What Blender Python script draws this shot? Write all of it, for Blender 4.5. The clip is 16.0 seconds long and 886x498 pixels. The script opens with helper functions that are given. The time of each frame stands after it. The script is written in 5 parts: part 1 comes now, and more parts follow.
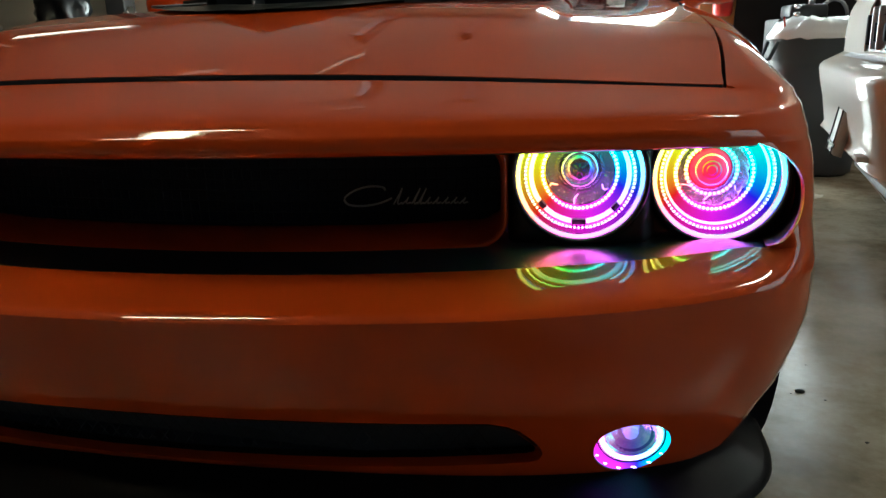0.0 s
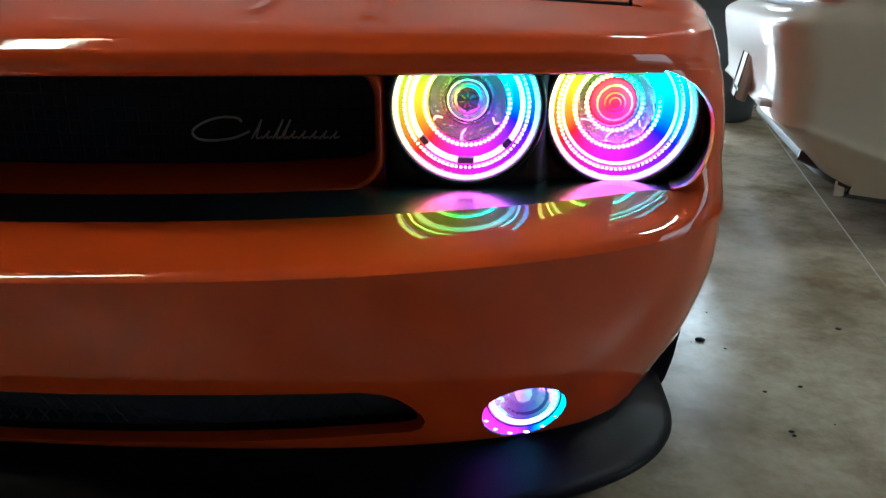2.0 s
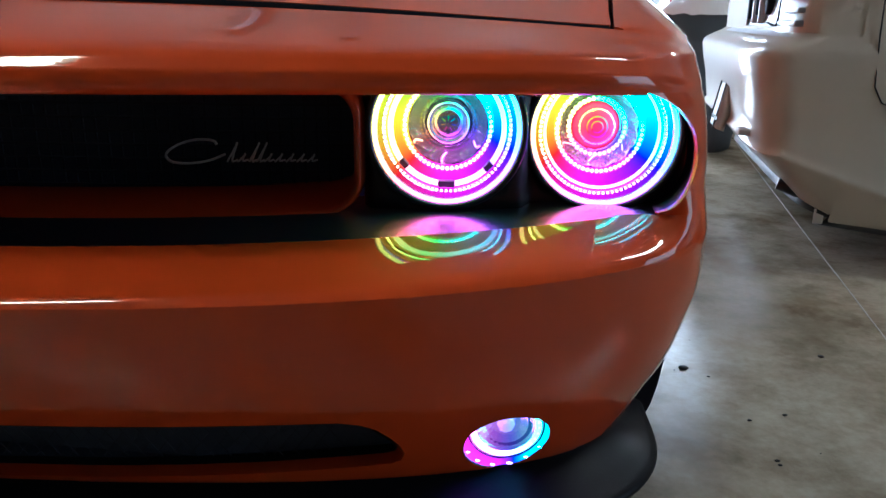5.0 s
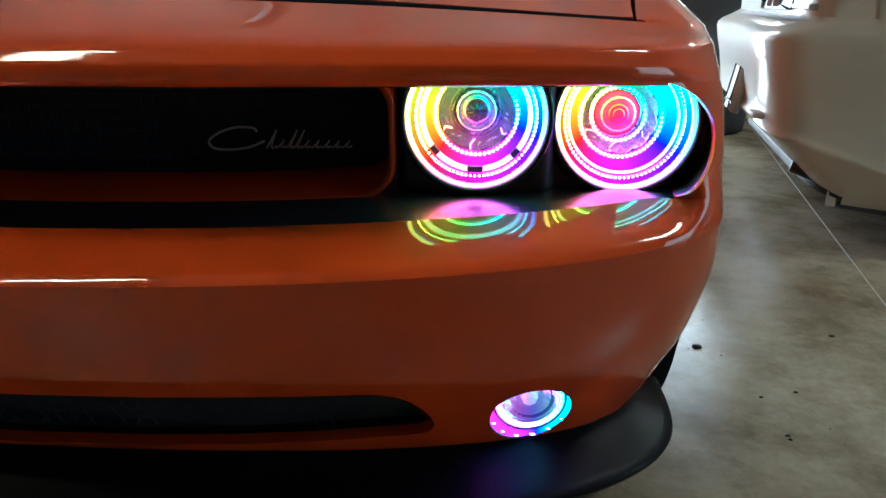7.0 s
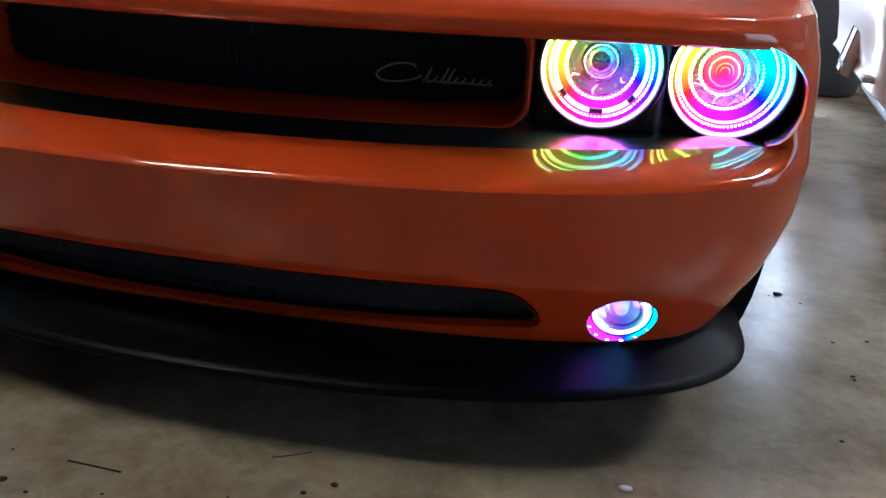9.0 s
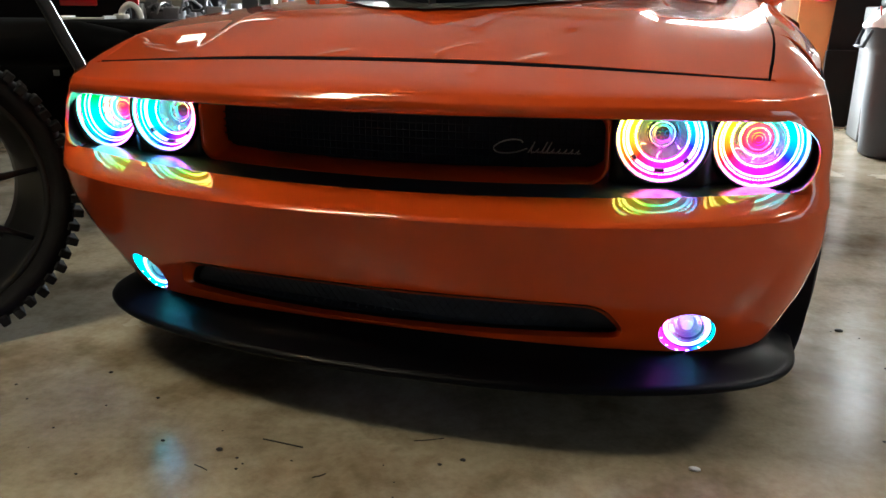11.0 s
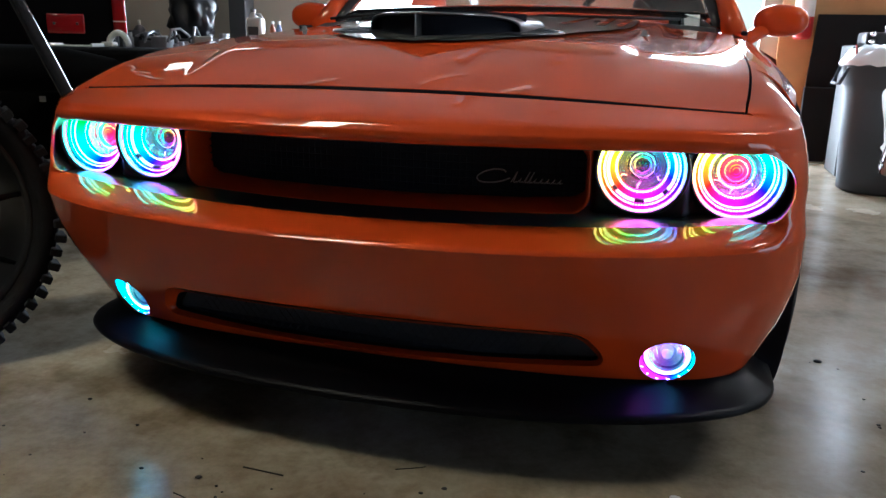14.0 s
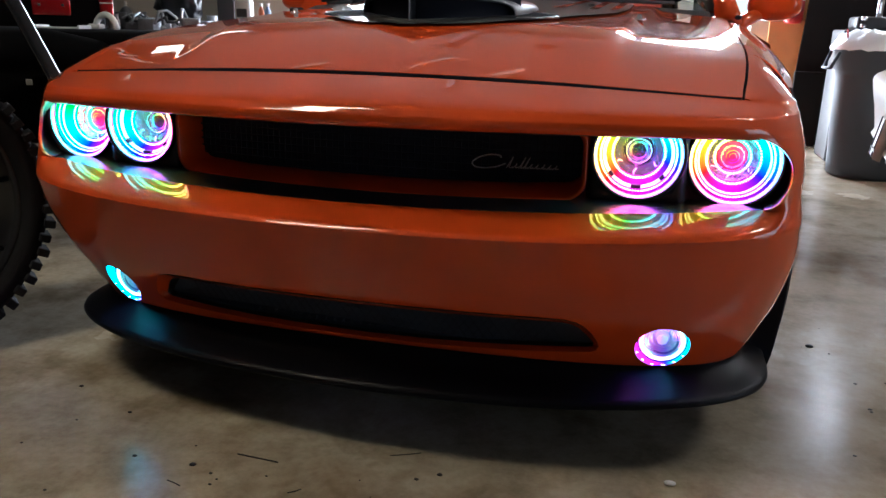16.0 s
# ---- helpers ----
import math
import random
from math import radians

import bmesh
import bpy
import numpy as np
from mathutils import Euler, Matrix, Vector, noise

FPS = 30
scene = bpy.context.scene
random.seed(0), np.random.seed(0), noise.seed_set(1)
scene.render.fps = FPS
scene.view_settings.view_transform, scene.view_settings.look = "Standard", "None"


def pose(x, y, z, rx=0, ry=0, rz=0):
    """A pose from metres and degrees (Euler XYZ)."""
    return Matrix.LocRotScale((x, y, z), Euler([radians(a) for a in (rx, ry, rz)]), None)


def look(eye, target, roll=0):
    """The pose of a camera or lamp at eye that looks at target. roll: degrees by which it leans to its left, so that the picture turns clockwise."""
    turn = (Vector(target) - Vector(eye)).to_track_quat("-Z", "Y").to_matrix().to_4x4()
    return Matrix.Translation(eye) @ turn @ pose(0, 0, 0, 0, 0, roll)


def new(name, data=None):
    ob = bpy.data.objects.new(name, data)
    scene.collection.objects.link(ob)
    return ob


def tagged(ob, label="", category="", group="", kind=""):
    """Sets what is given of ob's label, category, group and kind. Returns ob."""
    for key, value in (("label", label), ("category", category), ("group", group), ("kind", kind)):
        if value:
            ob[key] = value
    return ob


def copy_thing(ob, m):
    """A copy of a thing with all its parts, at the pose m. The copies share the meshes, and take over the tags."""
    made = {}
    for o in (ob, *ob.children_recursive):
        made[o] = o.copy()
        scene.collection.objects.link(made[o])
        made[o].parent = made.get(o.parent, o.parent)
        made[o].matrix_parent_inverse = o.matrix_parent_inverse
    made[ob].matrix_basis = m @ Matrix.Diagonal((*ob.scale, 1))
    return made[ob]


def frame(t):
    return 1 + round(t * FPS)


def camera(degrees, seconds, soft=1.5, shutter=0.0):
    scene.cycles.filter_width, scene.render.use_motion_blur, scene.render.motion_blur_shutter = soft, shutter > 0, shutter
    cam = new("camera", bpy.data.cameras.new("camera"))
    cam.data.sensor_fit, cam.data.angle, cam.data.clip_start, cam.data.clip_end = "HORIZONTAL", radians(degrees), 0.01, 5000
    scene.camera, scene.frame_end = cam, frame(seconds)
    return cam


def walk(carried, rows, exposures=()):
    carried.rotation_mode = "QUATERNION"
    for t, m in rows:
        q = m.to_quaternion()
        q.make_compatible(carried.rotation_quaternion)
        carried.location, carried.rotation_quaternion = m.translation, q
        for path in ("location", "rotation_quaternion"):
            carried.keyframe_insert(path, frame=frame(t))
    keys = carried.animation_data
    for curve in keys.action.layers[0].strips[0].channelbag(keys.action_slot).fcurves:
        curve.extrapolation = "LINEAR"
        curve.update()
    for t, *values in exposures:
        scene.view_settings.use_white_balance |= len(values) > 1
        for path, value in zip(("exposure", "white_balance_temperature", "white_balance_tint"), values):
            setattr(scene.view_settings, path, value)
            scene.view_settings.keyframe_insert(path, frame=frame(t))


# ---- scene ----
cam = camera(59.9, 16.0)
PATH = [
    (0, (0.559, -0.866, 0.84), (0.213, 1.034, 0.318), -1.4),
    (0.5, (0.573, -0.819, 0.826), (0.338, 1.088, 0.274), -0.5),
    (1, (0.587, -0.773, 0.808), (0.446, 1.121, 0.184), 0.3),
    (1.5, (0.594, -0.751, 0.804), (0.467, 1.134, 0.15), 0.1),
    (2, (0.59, -0.724, 0.799), (0.471, 1.16, 0.14), 0.5),
    (2.5, (0.591, -0.708, 0.797), (0.473, 1.19, 0.175), 0.3),
    (3, (0.593, -0.711, 0.804), (0.492, 1.208, 0.249), -0.1),
    (3.5, (0.592, -0.711, 0.796), (0.503, 1.211, 0.249), 0.4),
    (4, (0.591, -0.705, 0.788), (0.516, 1.209, 0.215), 0.7),
    (6.5, (0.588, -0.705, 0.787), (0.511, 1.202, 0.189), 1.1),
    (7, (0.569, -0.754, 0.802), (0.471, 1.141, 0.171), 0.7),
    (7.5, (0.546, -0.828, 0.829), (0.382, 1.045, 0.148), 0.2),
    (8, (0.517, -0.874, 0.854), (0.279, 0.989, 0.164), 0.5),
    (8.5, (0.51, -0.891, 0.842), (0.246, 0.941, 0.084), 2.4),
    (9, (0.536, -0.968, 0.837), (0.23, 0.85, 0.061), 3.2),
    (9.5, (0.562, -1.147, 0.865), (0.167, 0.686, 0.171), 1.8),
    (10, (0.581, -1.28, 0.884), (0.08, 0.546, 0.239), 0.5),
    (10.2, (0.582, -1.329, 0.9), (0.06, 0.495, 0.265), 0.6),
    (12.3, (0.584, -1.384, 0.89), (0.014, 0.448, 0.324), 0.2),
    (12.5, (0.59, -1.382, 0.902), (0.021, 0.443, 0.316), 0.4),
    (13, (0.591, -1.382, 0.897), (0.057, 0.463, 0.338), 0.6),
    (13.5, (0.591, -1.382, 0.896), (0.072, 0.478, 0.377), 1.0),
    (14, (0.589, -1.383, 0.895), (0.07, 0.478, 0.376), 1.1),
    (14.5, (0.58, -1.38, 0.896), (0.067, 0.477, 0.358), 1.1),
    (15, (0.579, -1.379, 0.894), (0.084, 0.483, 0.359), 1.4),
    (15.5, (0.577, -1.381, 0.895), (0.088, 0.486, 0.37), 1.3),
    (16, (0.574, -1.376, 0.896), (0.086, 0.481, 0.338), 1.3),
]
walk(cam, [(t, look(eye, target, roll)) for t, eye, target, roll in PATH], exposures=[
    (0.0, -0.03, 6080, -6.0), (0.5, 0.22, 5660, 8.0), (1.0, 0.57, 5320, 11.0), (1.5, 0.57, 5160, 2.0), (2.0, 0.57, 5350, -5.0), (2.5, 0.50, 5500, -4.0), (3.0, 0.60, 5350, 10.0),
    (3.5, 0.57, 5230, 12.0), (4.0, 0.53, 5050, 4.0), (6.5, 0.55, 5050, 4.0), (7.0, 0.57, 5350, -5.0), (7.5, 0.57, 5650, 1.0), (8.0, 0.50, 5430, 12.0), (8.5, 0.35, 5100, 13.0),
    (9.0, 0.82, 5200, 8.7), (9.5, 0.71, 5750, -3.0), (10.0, 0.95, 6150, 1.0), (12.5, 0.77, 6200, 6.0), (13.0, 0.66, 5750, 11.0), (13.5, 0.66, 5680, 11.0), (14.0, 0.60, 5430, 6.0),
    (14.5, 0.73, 5600, 4.0), (15.0, 0.77, 6080, 9.0), (15.5, 0.75, 5900, 10.0), (16.0, 0.64, 5680, 11.0)])

# ---- world and light ----
world = bpy.data.worlds.new("world")
scene.world = world
world.use_nodes = True
wn = world.node_tree.nodes
sky = wn.new("ShaderNodeTexSky")
sky.sky_type, sky.sun_disc = "NISHITA", False
sky.sun_elevation, sky.sun_rotation = radians(48), radians(150)
wn["Background"].inputs["Strength"].default_value = 0.12
world.node_tree.links.new(sky.outputs[0], wn["Background"].inputs["Color"])
sun = new("sun", bpy.data.lights.new("sun", "SUN"))
sun.data.energy, sun.data.angle, sun.data.color = 3.0, radians(0.5), (1.0, 0.95, 0.86)
sun.matrix_world = look((3, 14, 14), (0, 8, 0))
# added fill from the right, standing in an unseen side opening
side_daylight = new("side_fill_daylight", bpy.data.lights.new("side_fill_daylight", "AREA"))
side_daylight.data.shape, side_daylight.data.size, side_daylight.data.size_y = "RECTANGLE", 1.9, 2.4
side_daylight.data.energy, side_daylight.data.color = 16.0, (0.95, 0.98, 1.0)
side_daylight.matrix_world = look((6.1, -0.4, 1.25), (0.0, -0.4, 1.25))
for x, watts, wide, high, z in ((-1.97, 135.0, 0.72, 2.6, 1.35), (0.94, 135.0, 0.72, 2.6, 1.35), (2.48, 18.0, 0.26, 1.38, 1.95)):
    daylight = new("opening_daylight", bpy.data.lights.new("opening_daylight", "AREA"))
    daylight.data.shape, daylight.data.size, daylight.data.size_y = "RECTANGLE", wide, high
    daylight.data.energy, daylight.data.color = watts, (0.93, 0.97, 1.0)
    daylight.matrix_world = look((x, 5.9, z), (x, 0.0, z))


# ---- materials ----
def material(name, color, rough=0.5, metal=0.0, coat=0.0, spec=0.5, vary=0.0, scale=8.0, bump=0.0, bump_scale=60.0, rough_vary=0.0, coat_rough=0.03, coat_ior=1.5):
    m = bpy.data.materials.new(name)
    m.use_nodes = True
    nt = m.node_tree
    b = nt.nodes["Principled BSDF"]
    b.inputs["Base Color"].default_value = (*color, 1)
    b.inputs["Roughness"].default_value = rough
    b.inputs["Metallic"].default_value = metal
    b.inputs["Coat Weight"].default_value = coat
    b.inputs["Coat Roughness"].default_value = coat_rough
    b.inputs["Coat IOR"].default_value = coat_ior
    b.inputs["Specular IOR Level"].default_value = spec
    tc = nt.nodes.new("ShaderNodeTexCoord")
    if vary or rough_vary:
        n = nt.nodes.new("ShaderNodeTexNoise")
        n.inputs["Scale"].default_value, n.inputs["Detail"].default_value = scale, 6
        nt.links.new(tc.outputs["Object"], n.inputs["Vector"])
        if vary:
            r = nt.nodes.new("ShaderNodeMix")
            r.data_type = "RGBA"
            r.inputs["A"].default_value = (*[c * (1 - vary) for c in color], 1)
            r.inputs["B"].default_value = (*[min(1, c * (1 + vary)) for c in color], 1)
            nt.links.new(n.outputs["Fac"], r.inputs["Factor"])
            nt.links.new(r.outputs["Result"], b.inputs["Base Color"])
        if rough_vary:
            q = nt.nodes.new("ShaderNodeMapRange")
            q.inputs["From Min"].default_value, q.inputs["From Max"].default_value = 0.3, 0.7
            q.inputs["To Min"].default_value, q.inputs["To Max"].default_value = max(0, rough - rough_vary), min(1, rough + rough_vary)
            nt.links.new(n.outputs["Fac"], q.inputs["Value"])
            nt.links.new(q.outputs["Result"], b.inputs["Roughness"])
    if bump:
        f = nt.nodes.new("ShaderNodeTexNoise")
        f.inputs["Scale"].default_value, f.inputs["Detail"].default_value = bump_scale, 4
        nt.links.new(tc.outputs["Object"], f.inputs["Vector"])
        u = nt.nodes.new("ShaderNodeBump")
        u.inputs["Strength"].default_value, u.inputs["Distance"].default_value = bump, 0.002
        nt.links.new(f.outputs["Fac"], u.inputs["Height"])
        nt.links.new(u.outputs["Normal"], b.inputs["Normal"])
    return m


def glow(name, color, strength):
    m = bpy.data.materials.new(name)
    m.use_nodes = True
    b = m.node_tree.nodes["Principled BSDF"]
    b.inputs["Base Color"].default_value = (*color, 1)
    b.inputs["Emission Color"].default_value = (*color, 1)
    b.inputs["Emission Strength"].default_value = strength
    return m


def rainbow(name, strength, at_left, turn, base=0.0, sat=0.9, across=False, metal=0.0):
    """LEDs whose hue runs once round the lamp's axis; also painted glow on reflectors."""
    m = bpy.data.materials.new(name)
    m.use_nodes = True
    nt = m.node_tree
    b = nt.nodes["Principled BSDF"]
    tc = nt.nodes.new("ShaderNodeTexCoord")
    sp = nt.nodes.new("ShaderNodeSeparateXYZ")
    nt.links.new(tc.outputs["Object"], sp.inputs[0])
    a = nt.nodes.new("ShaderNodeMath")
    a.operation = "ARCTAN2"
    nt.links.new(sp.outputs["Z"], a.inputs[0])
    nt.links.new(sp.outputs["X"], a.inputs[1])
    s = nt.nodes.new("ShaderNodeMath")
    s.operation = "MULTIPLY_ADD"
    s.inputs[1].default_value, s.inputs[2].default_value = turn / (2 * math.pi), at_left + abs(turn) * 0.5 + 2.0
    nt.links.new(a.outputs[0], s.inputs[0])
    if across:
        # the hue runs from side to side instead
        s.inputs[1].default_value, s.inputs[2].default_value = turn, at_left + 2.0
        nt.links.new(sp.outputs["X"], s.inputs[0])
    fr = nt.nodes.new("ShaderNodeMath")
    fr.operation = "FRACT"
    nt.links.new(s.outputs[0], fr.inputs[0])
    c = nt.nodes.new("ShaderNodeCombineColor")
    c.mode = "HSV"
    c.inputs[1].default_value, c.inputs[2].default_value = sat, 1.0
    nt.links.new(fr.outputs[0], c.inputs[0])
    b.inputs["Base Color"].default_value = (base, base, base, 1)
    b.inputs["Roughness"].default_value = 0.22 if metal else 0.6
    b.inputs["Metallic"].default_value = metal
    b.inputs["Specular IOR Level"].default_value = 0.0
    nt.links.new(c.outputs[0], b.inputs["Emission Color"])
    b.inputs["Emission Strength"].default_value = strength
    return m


ORANGE = material("orange_paint", (0.72, 0.080, 0.009), 0.40, 0.0, 1.0, 0.05, 0.05, 3.0, coat_rough=0.010, coat_ior=1.5)
BLACK = material("black_plastic", (0.012, 0.012, 0.014), 0.45, vary=0.3, scale=20, bump=0.15, bump_scale=500)
GLOSS = material("gloss_black", (0.008, 0.009, 0.013), 0.40, coat=0.15, vary=0.2, scale=12)
SPLIT = material("satin_black_urethane", (0.005, 0.005, 0.007), 0.40, spec=0.10, vary=0.35, scale=7, bump=0.1, bump_scale=300, rough_vary=0.1)
# gap and grille blacks lifted towards blue: lens haze put into the colour
DARK = material("gap_hazed_black", (0.016, 0.018, 0.026), 0.9, spec=0.1)
GRILLE = material("grille_hazed_black", (0.075, 0.094, 0.138), 0.85, spec=0.15, vary=0.15, scale=6)
CHROME = material("chrome", (0.8, 0.8, 0.82), 0.08, 1.0)
SILVERTRIM = material("brushed_silver", (0.36, 0.37, 0.39), 0.32, 1.0, vary=0.15, scale=30)
BADGE = material("badge_metal", (0.80, 0.80, 0.82), 0.45, 0.2)
RUBBER = material("tyre_rubber", (0.016, 0.016, 0.018), 0.85, spec=0.2, vary=0.35, scale=14, bump=0.3, bump_scale=160)
RIM = material("black_rim", (0.05, 0.05, 0.054), 0.3, 0.6, vary=0.2, scale=9)
REFL = material("reflector_chrome", (0.60, 0.60, 0.64), 0.10, 1.0, vary=0.1, scale=60)
GREYSTRIPE = material("graphite_stripe", (0.07, 0.075, 0.075), 0.4, coat=0.4, vary=0.1, scale=5)
SILVERPAINT = material("pearl_white_paint", (0.53, 0.48, 0.40), 0.45, 0.0, 0.4, spec=0.04, vary=0.05, scale=3, coat_rough=0.08)
GREYPRIMER = material("bare_grey_panel", (0.55, 0.54, 0.52), 0.6, 0.0, spec=0.2, vary=0.2, scale=9)
SOCKET = material("socket_primer", (0.40, 0.41, 0.44), 0.42, 0.25, vary=0.2, scale=9)
TRUCK = material("truck_black", (0.003, 0.003, 0.0035), 0.75, spec=0.04, vary=0.3, scale=5)
PANEL = material("black_sheet", (0.005, 0.005, 0.006), 0.7, spec=0.2, vary=0.3, scale=3, rough_vary=0.1)
TUBEBLACK = material("gloss_black_tube", (0.025, 0.025, 0.03), 0.10, 0.3, coat=0.8)
BIN = material("bin_grey_plastic", (0.070, 0.081, 0.098), 0.62, spec=0.25, vary=0.15, scale=4, bump=0.1, bump_scale=200, rough_vary=0.1)
BAG = material("white_bag", (0.8, 0.8, 0.82), 0.3, vary=0.05, scale=12)
BEIGE = material("beige_wall_paint", (0.66, 0.60, 0.50), 0.75, vary=0.1, scale=1.0, bump=0.15, bump_scale=80)
# for the unseen walls: dark so that less light bounces onto the bumper
SHADEWALL = material("unseen_wall_dark", (0.16, 0.15, 0.135), 0.8, vary=0.1, scale=1.0)
PLY = material("plywood", (0.55, 0.30, 0.12), 0.6, vary=0.25, scale=3, bump=0.1, bump_scale=40)
REDP = material("red_paint", (0.42, 0.016, 0.016), 0.35, coat=0.4, vary=0.1, scale=6)
REDLENS = material("red_lens", (0.27, 0.006, 0.009), 0.15, coat=0.8, vary=0.15, scale=30)
WHITEP = material("white_plastic", (0.75, 0.75, 0.73), 0.45, vary=0.08, scale=8)
GREYMETAL = material("grey_metal", (0.25, 0.25, 0.26), 0.4, 0.8, vary=0.25, scale=8)
CASTING = material("cast_aluminium", (0.42, 0.43, 0.45), 0.5, 0.5, vary=0.3, scale=14, bump=0.2, bump_scale=90)
SHEEN = material("black_bag_plastic", (0.010, 0.010, 0.012), 0.28, coat=0.5, vary=0.3, scale=9)
STEEL = material("painted_steel", (0.10, 0.10, 0.105), 0.5, 0.2, vary=0.25, scale=5)
# unseen ceiling, coloured dark to keep its reflection in the hood low
CEIL = material("ceiling_darkened", (0.13, 0.118, 0.098), 0.85, vary=0.08, scale=1)
TUBE = glow("tube_light", (1.0, 0.86, 0.62), 36.0)
SHELF = material("satin_black_shelf", (0.014, 0.017, 0.026), 0.30, spec=1.0, coat=0.7, coat_rough=0.16, coat_ior=1.7, vary=0.2, scale=15)
SIDEFILL = glow("side_fill_light", (1.0, 0.97, 0.92), 53.0)
EASTFILL = glow("east_fill_light", (1.0, 0.92, 0.82), 41.0)
FARTUBE = glow("far_tube_light", (1.0, 0.88, 0.70), 0.6)
DIMTUBE = glow("dim_tube_light", (1.0, 0.92, 0.80), 3.0)
BOWL = material("bowl_chrome", (0.35, 0.35, 0.38), 0.2, 1.0, vary=0.1, scale=60)
# black mesh, lifted towards blue for the same painted haze
MESH = material("mesh_hazed_black", (0.045, 0.056, 0.085), 0.7, spec=0.2)
FOGGLOW = glow("fog_shield_glow", (0.55, 0.60, 1.0), 0.30)
TAB = material("bezel_grey", (0.10, 0.07, 0.11), 0.4, 0.3, vary=0.1, scale=40)
APRON = material("outside_concrete", (0.55, 0.53, 0.49), 0.8, vary=0.15, scale=1.5)


def concrete():
    m = bpy.data.materials.new("polished_concrete")
    m.use_nodes = True
    nt = m.node_tree
    b = nt.nodes["Principled BSDF"]
    tc = nt.nodes.new("ShaderNodeTexCoord")

    def noise_node(scale, detail=6.0, rough=0.55):
        n = nt.nodes.new("ShaderNodeTexNoise")
        n.inputs["Scale"].default_value, n.inputs["Detail"].default_value, n.inputs["Roughness"].default_value = scale, detail, rough
        nt.links.new(tc.outputs["Object"], n.inputs["Vector"])
        return n

    big, mid, fine = noise_node(0.9), noise_node(6.0, 8, 0.65), noise_node(45.0, 6, 0.7)
    ramp = nt.nodes.new("ShaderNodeValToRGB")
    ramp.color_ramp.elements[0].position, ramp.color_ramp.elements[0].color = 0.30, (0.295, 0.248, 0.172, 1)
    ramp.color_ramp.elements[1].position, ramp.color_ramp.elements[1].color = 0.70, (0.55, 0.485, 0.370, 1)
    nt.links.new(big.outputs["Fac"], ramp.inputs[0])
    ramp2 = nt.nodes.new("ShaderNodeValToRGB")
    ramp2.color_ramp.elements[0].position, ramp2.color_ramp.elements[0].color = 0.34, (0.56, 0.52, 0.46, 1)
    ramp2.color_ramp.elements[1].position, ramp2.color_ramp.elements[1].color = 0.55, (1, 1, 1, 1)
    nt.links.new(mid.outputs["Fac"], ramp2.inputs[0])
    mul = nt.nodes.new("ShaderNodeMix")
    mul.data_type, mul.blend_type = "RGBA", "MULTIPLY"
    mul.inputs["Factor"].default_value = 0.8
    nt.links.new(ramp.outputs[0], mul.inputs["A"])
    nt.links.new(ramp2.outputs[0], mul.inputs["B"])
    ramp3 = nt.nodes.new("ShaderNodeValToRGB")
    ramp3.color_ramp.elements[0].position, ramp3.color_ramp.elements[0].color = 0.30, (0.74, 0.72, 0.69, 1)
    ramp3.color_ramp.elements[1].position, ramp3.color_ramp.elements[1].color = 0.60, (1.0, 1.0, 1.0, 1)
    nt.links.new(fine.outputs["Fac"], ramp3.inputs[0])
    mul2 = nt.nodes.new("ShaderNodeMix")
    mul2.data_type, mul2.blend_type = "RGBA", "MULTIPLY"
    mul2.inputs["Factor"].default_value = 0.7
    nt.links.new(mul.outputs["Result"], mul2.inputs["A"])
    nt.links.new(ramp3.outputs[0], mul2.inputs["B"])
    blotch = noise_node(2.3, 5, 0.6)
    ramp4 = nt.nodes.new("ShaderNodeValToRGB")
    ramp4.color_ramp.elements[0].position, ramp4.color_ramp.elements[0].color = 0.50, (1, 1, 1, 1)
    ramp4.color_ramp.elements[1].position, ramp4.color_ramp.elements[1].color = 0.66, (0.55, 0.47, 0.38, 1)
    nt.links.new(blotch.outputs["Fac"], ramp4.inputs[0])
    mul3 = nt.nodes.new("ShaderNodeMix")
    mul3.data_type, mul3.blend_type = "RGBA", "MULTIPLY"
    mul3.inputs["Factor"].default_value = 0.9
    nt.links.new(mul2.outputs["Result"], mul3.inputs["A"])
    nt.links.new(ramp4.outputs[0], mul3.inputs["B"])
    # one dark oil stain with a ragged edge
    ragged = nt.nodes.new("ShaderNodeVectorMath")
    ragged.operation = "MULTIPLY_ADD"
    ragged.inputs[1].default_value = (0.35, 0.35, 0.0)
    nt.links.new(mid.outputs["Color"], ragged.inputs[0])
    nt.links.new(tc.outputs["Object"], ragged.inputs[2])
    far = nt.nodes.new("ShaderNodeVectorMath")
    far.operation = "DISTANCE"
    far.inputs[1].default_value = (1.735, 1.425, 0.0)
    nt.links.new(ragged.outputs[0], far.inputs[0])
    oil = nt.nodes.new("ShaderNodeMapRange")
    oil.inputs["From Min"].default_value, oil.inputs["From Max"].default_value = 0.06, 0.17
    oil.inputs["To Min"].default_value, oil.inputs["To Max"].default_value = 0.55, 0.0
    nt.links.new(far.outputs["Value"], oil.inputs["Value"])
    mul4 = nt.nodes.new("ShaderNodeMix")
    mul4.data_type, mul4.blend_type = "RGBA", "MULTIPLY"
    mul4.inputs["B"].default_value = (0.30, 0.22, 0.14, 1)
    nt.links.new(oil.outputs["Result"], mul4.inputs["Factor"])
    nt.links.new(mul3.outputs["Result"], mul4.inputs["A"])
    nt.links.new(mul4.outputs["Result"], b.inputs["Base Color"])
    q = nt.nodes.new("ShaderNodeMapRange")
    q.inputs["From Min"].default_value, q.inputs["From Max"].default_value = 0.3, 0.7
    q.inputs["To Min"].default_value, q.inputs["To Max"].default_value = 0.16, 0.29
    nt.links.new(big.outputs["Fac"], q.inputs["Value"])
    nt.links.new(q.outputs["Result"], b.inputs["Roughness"])
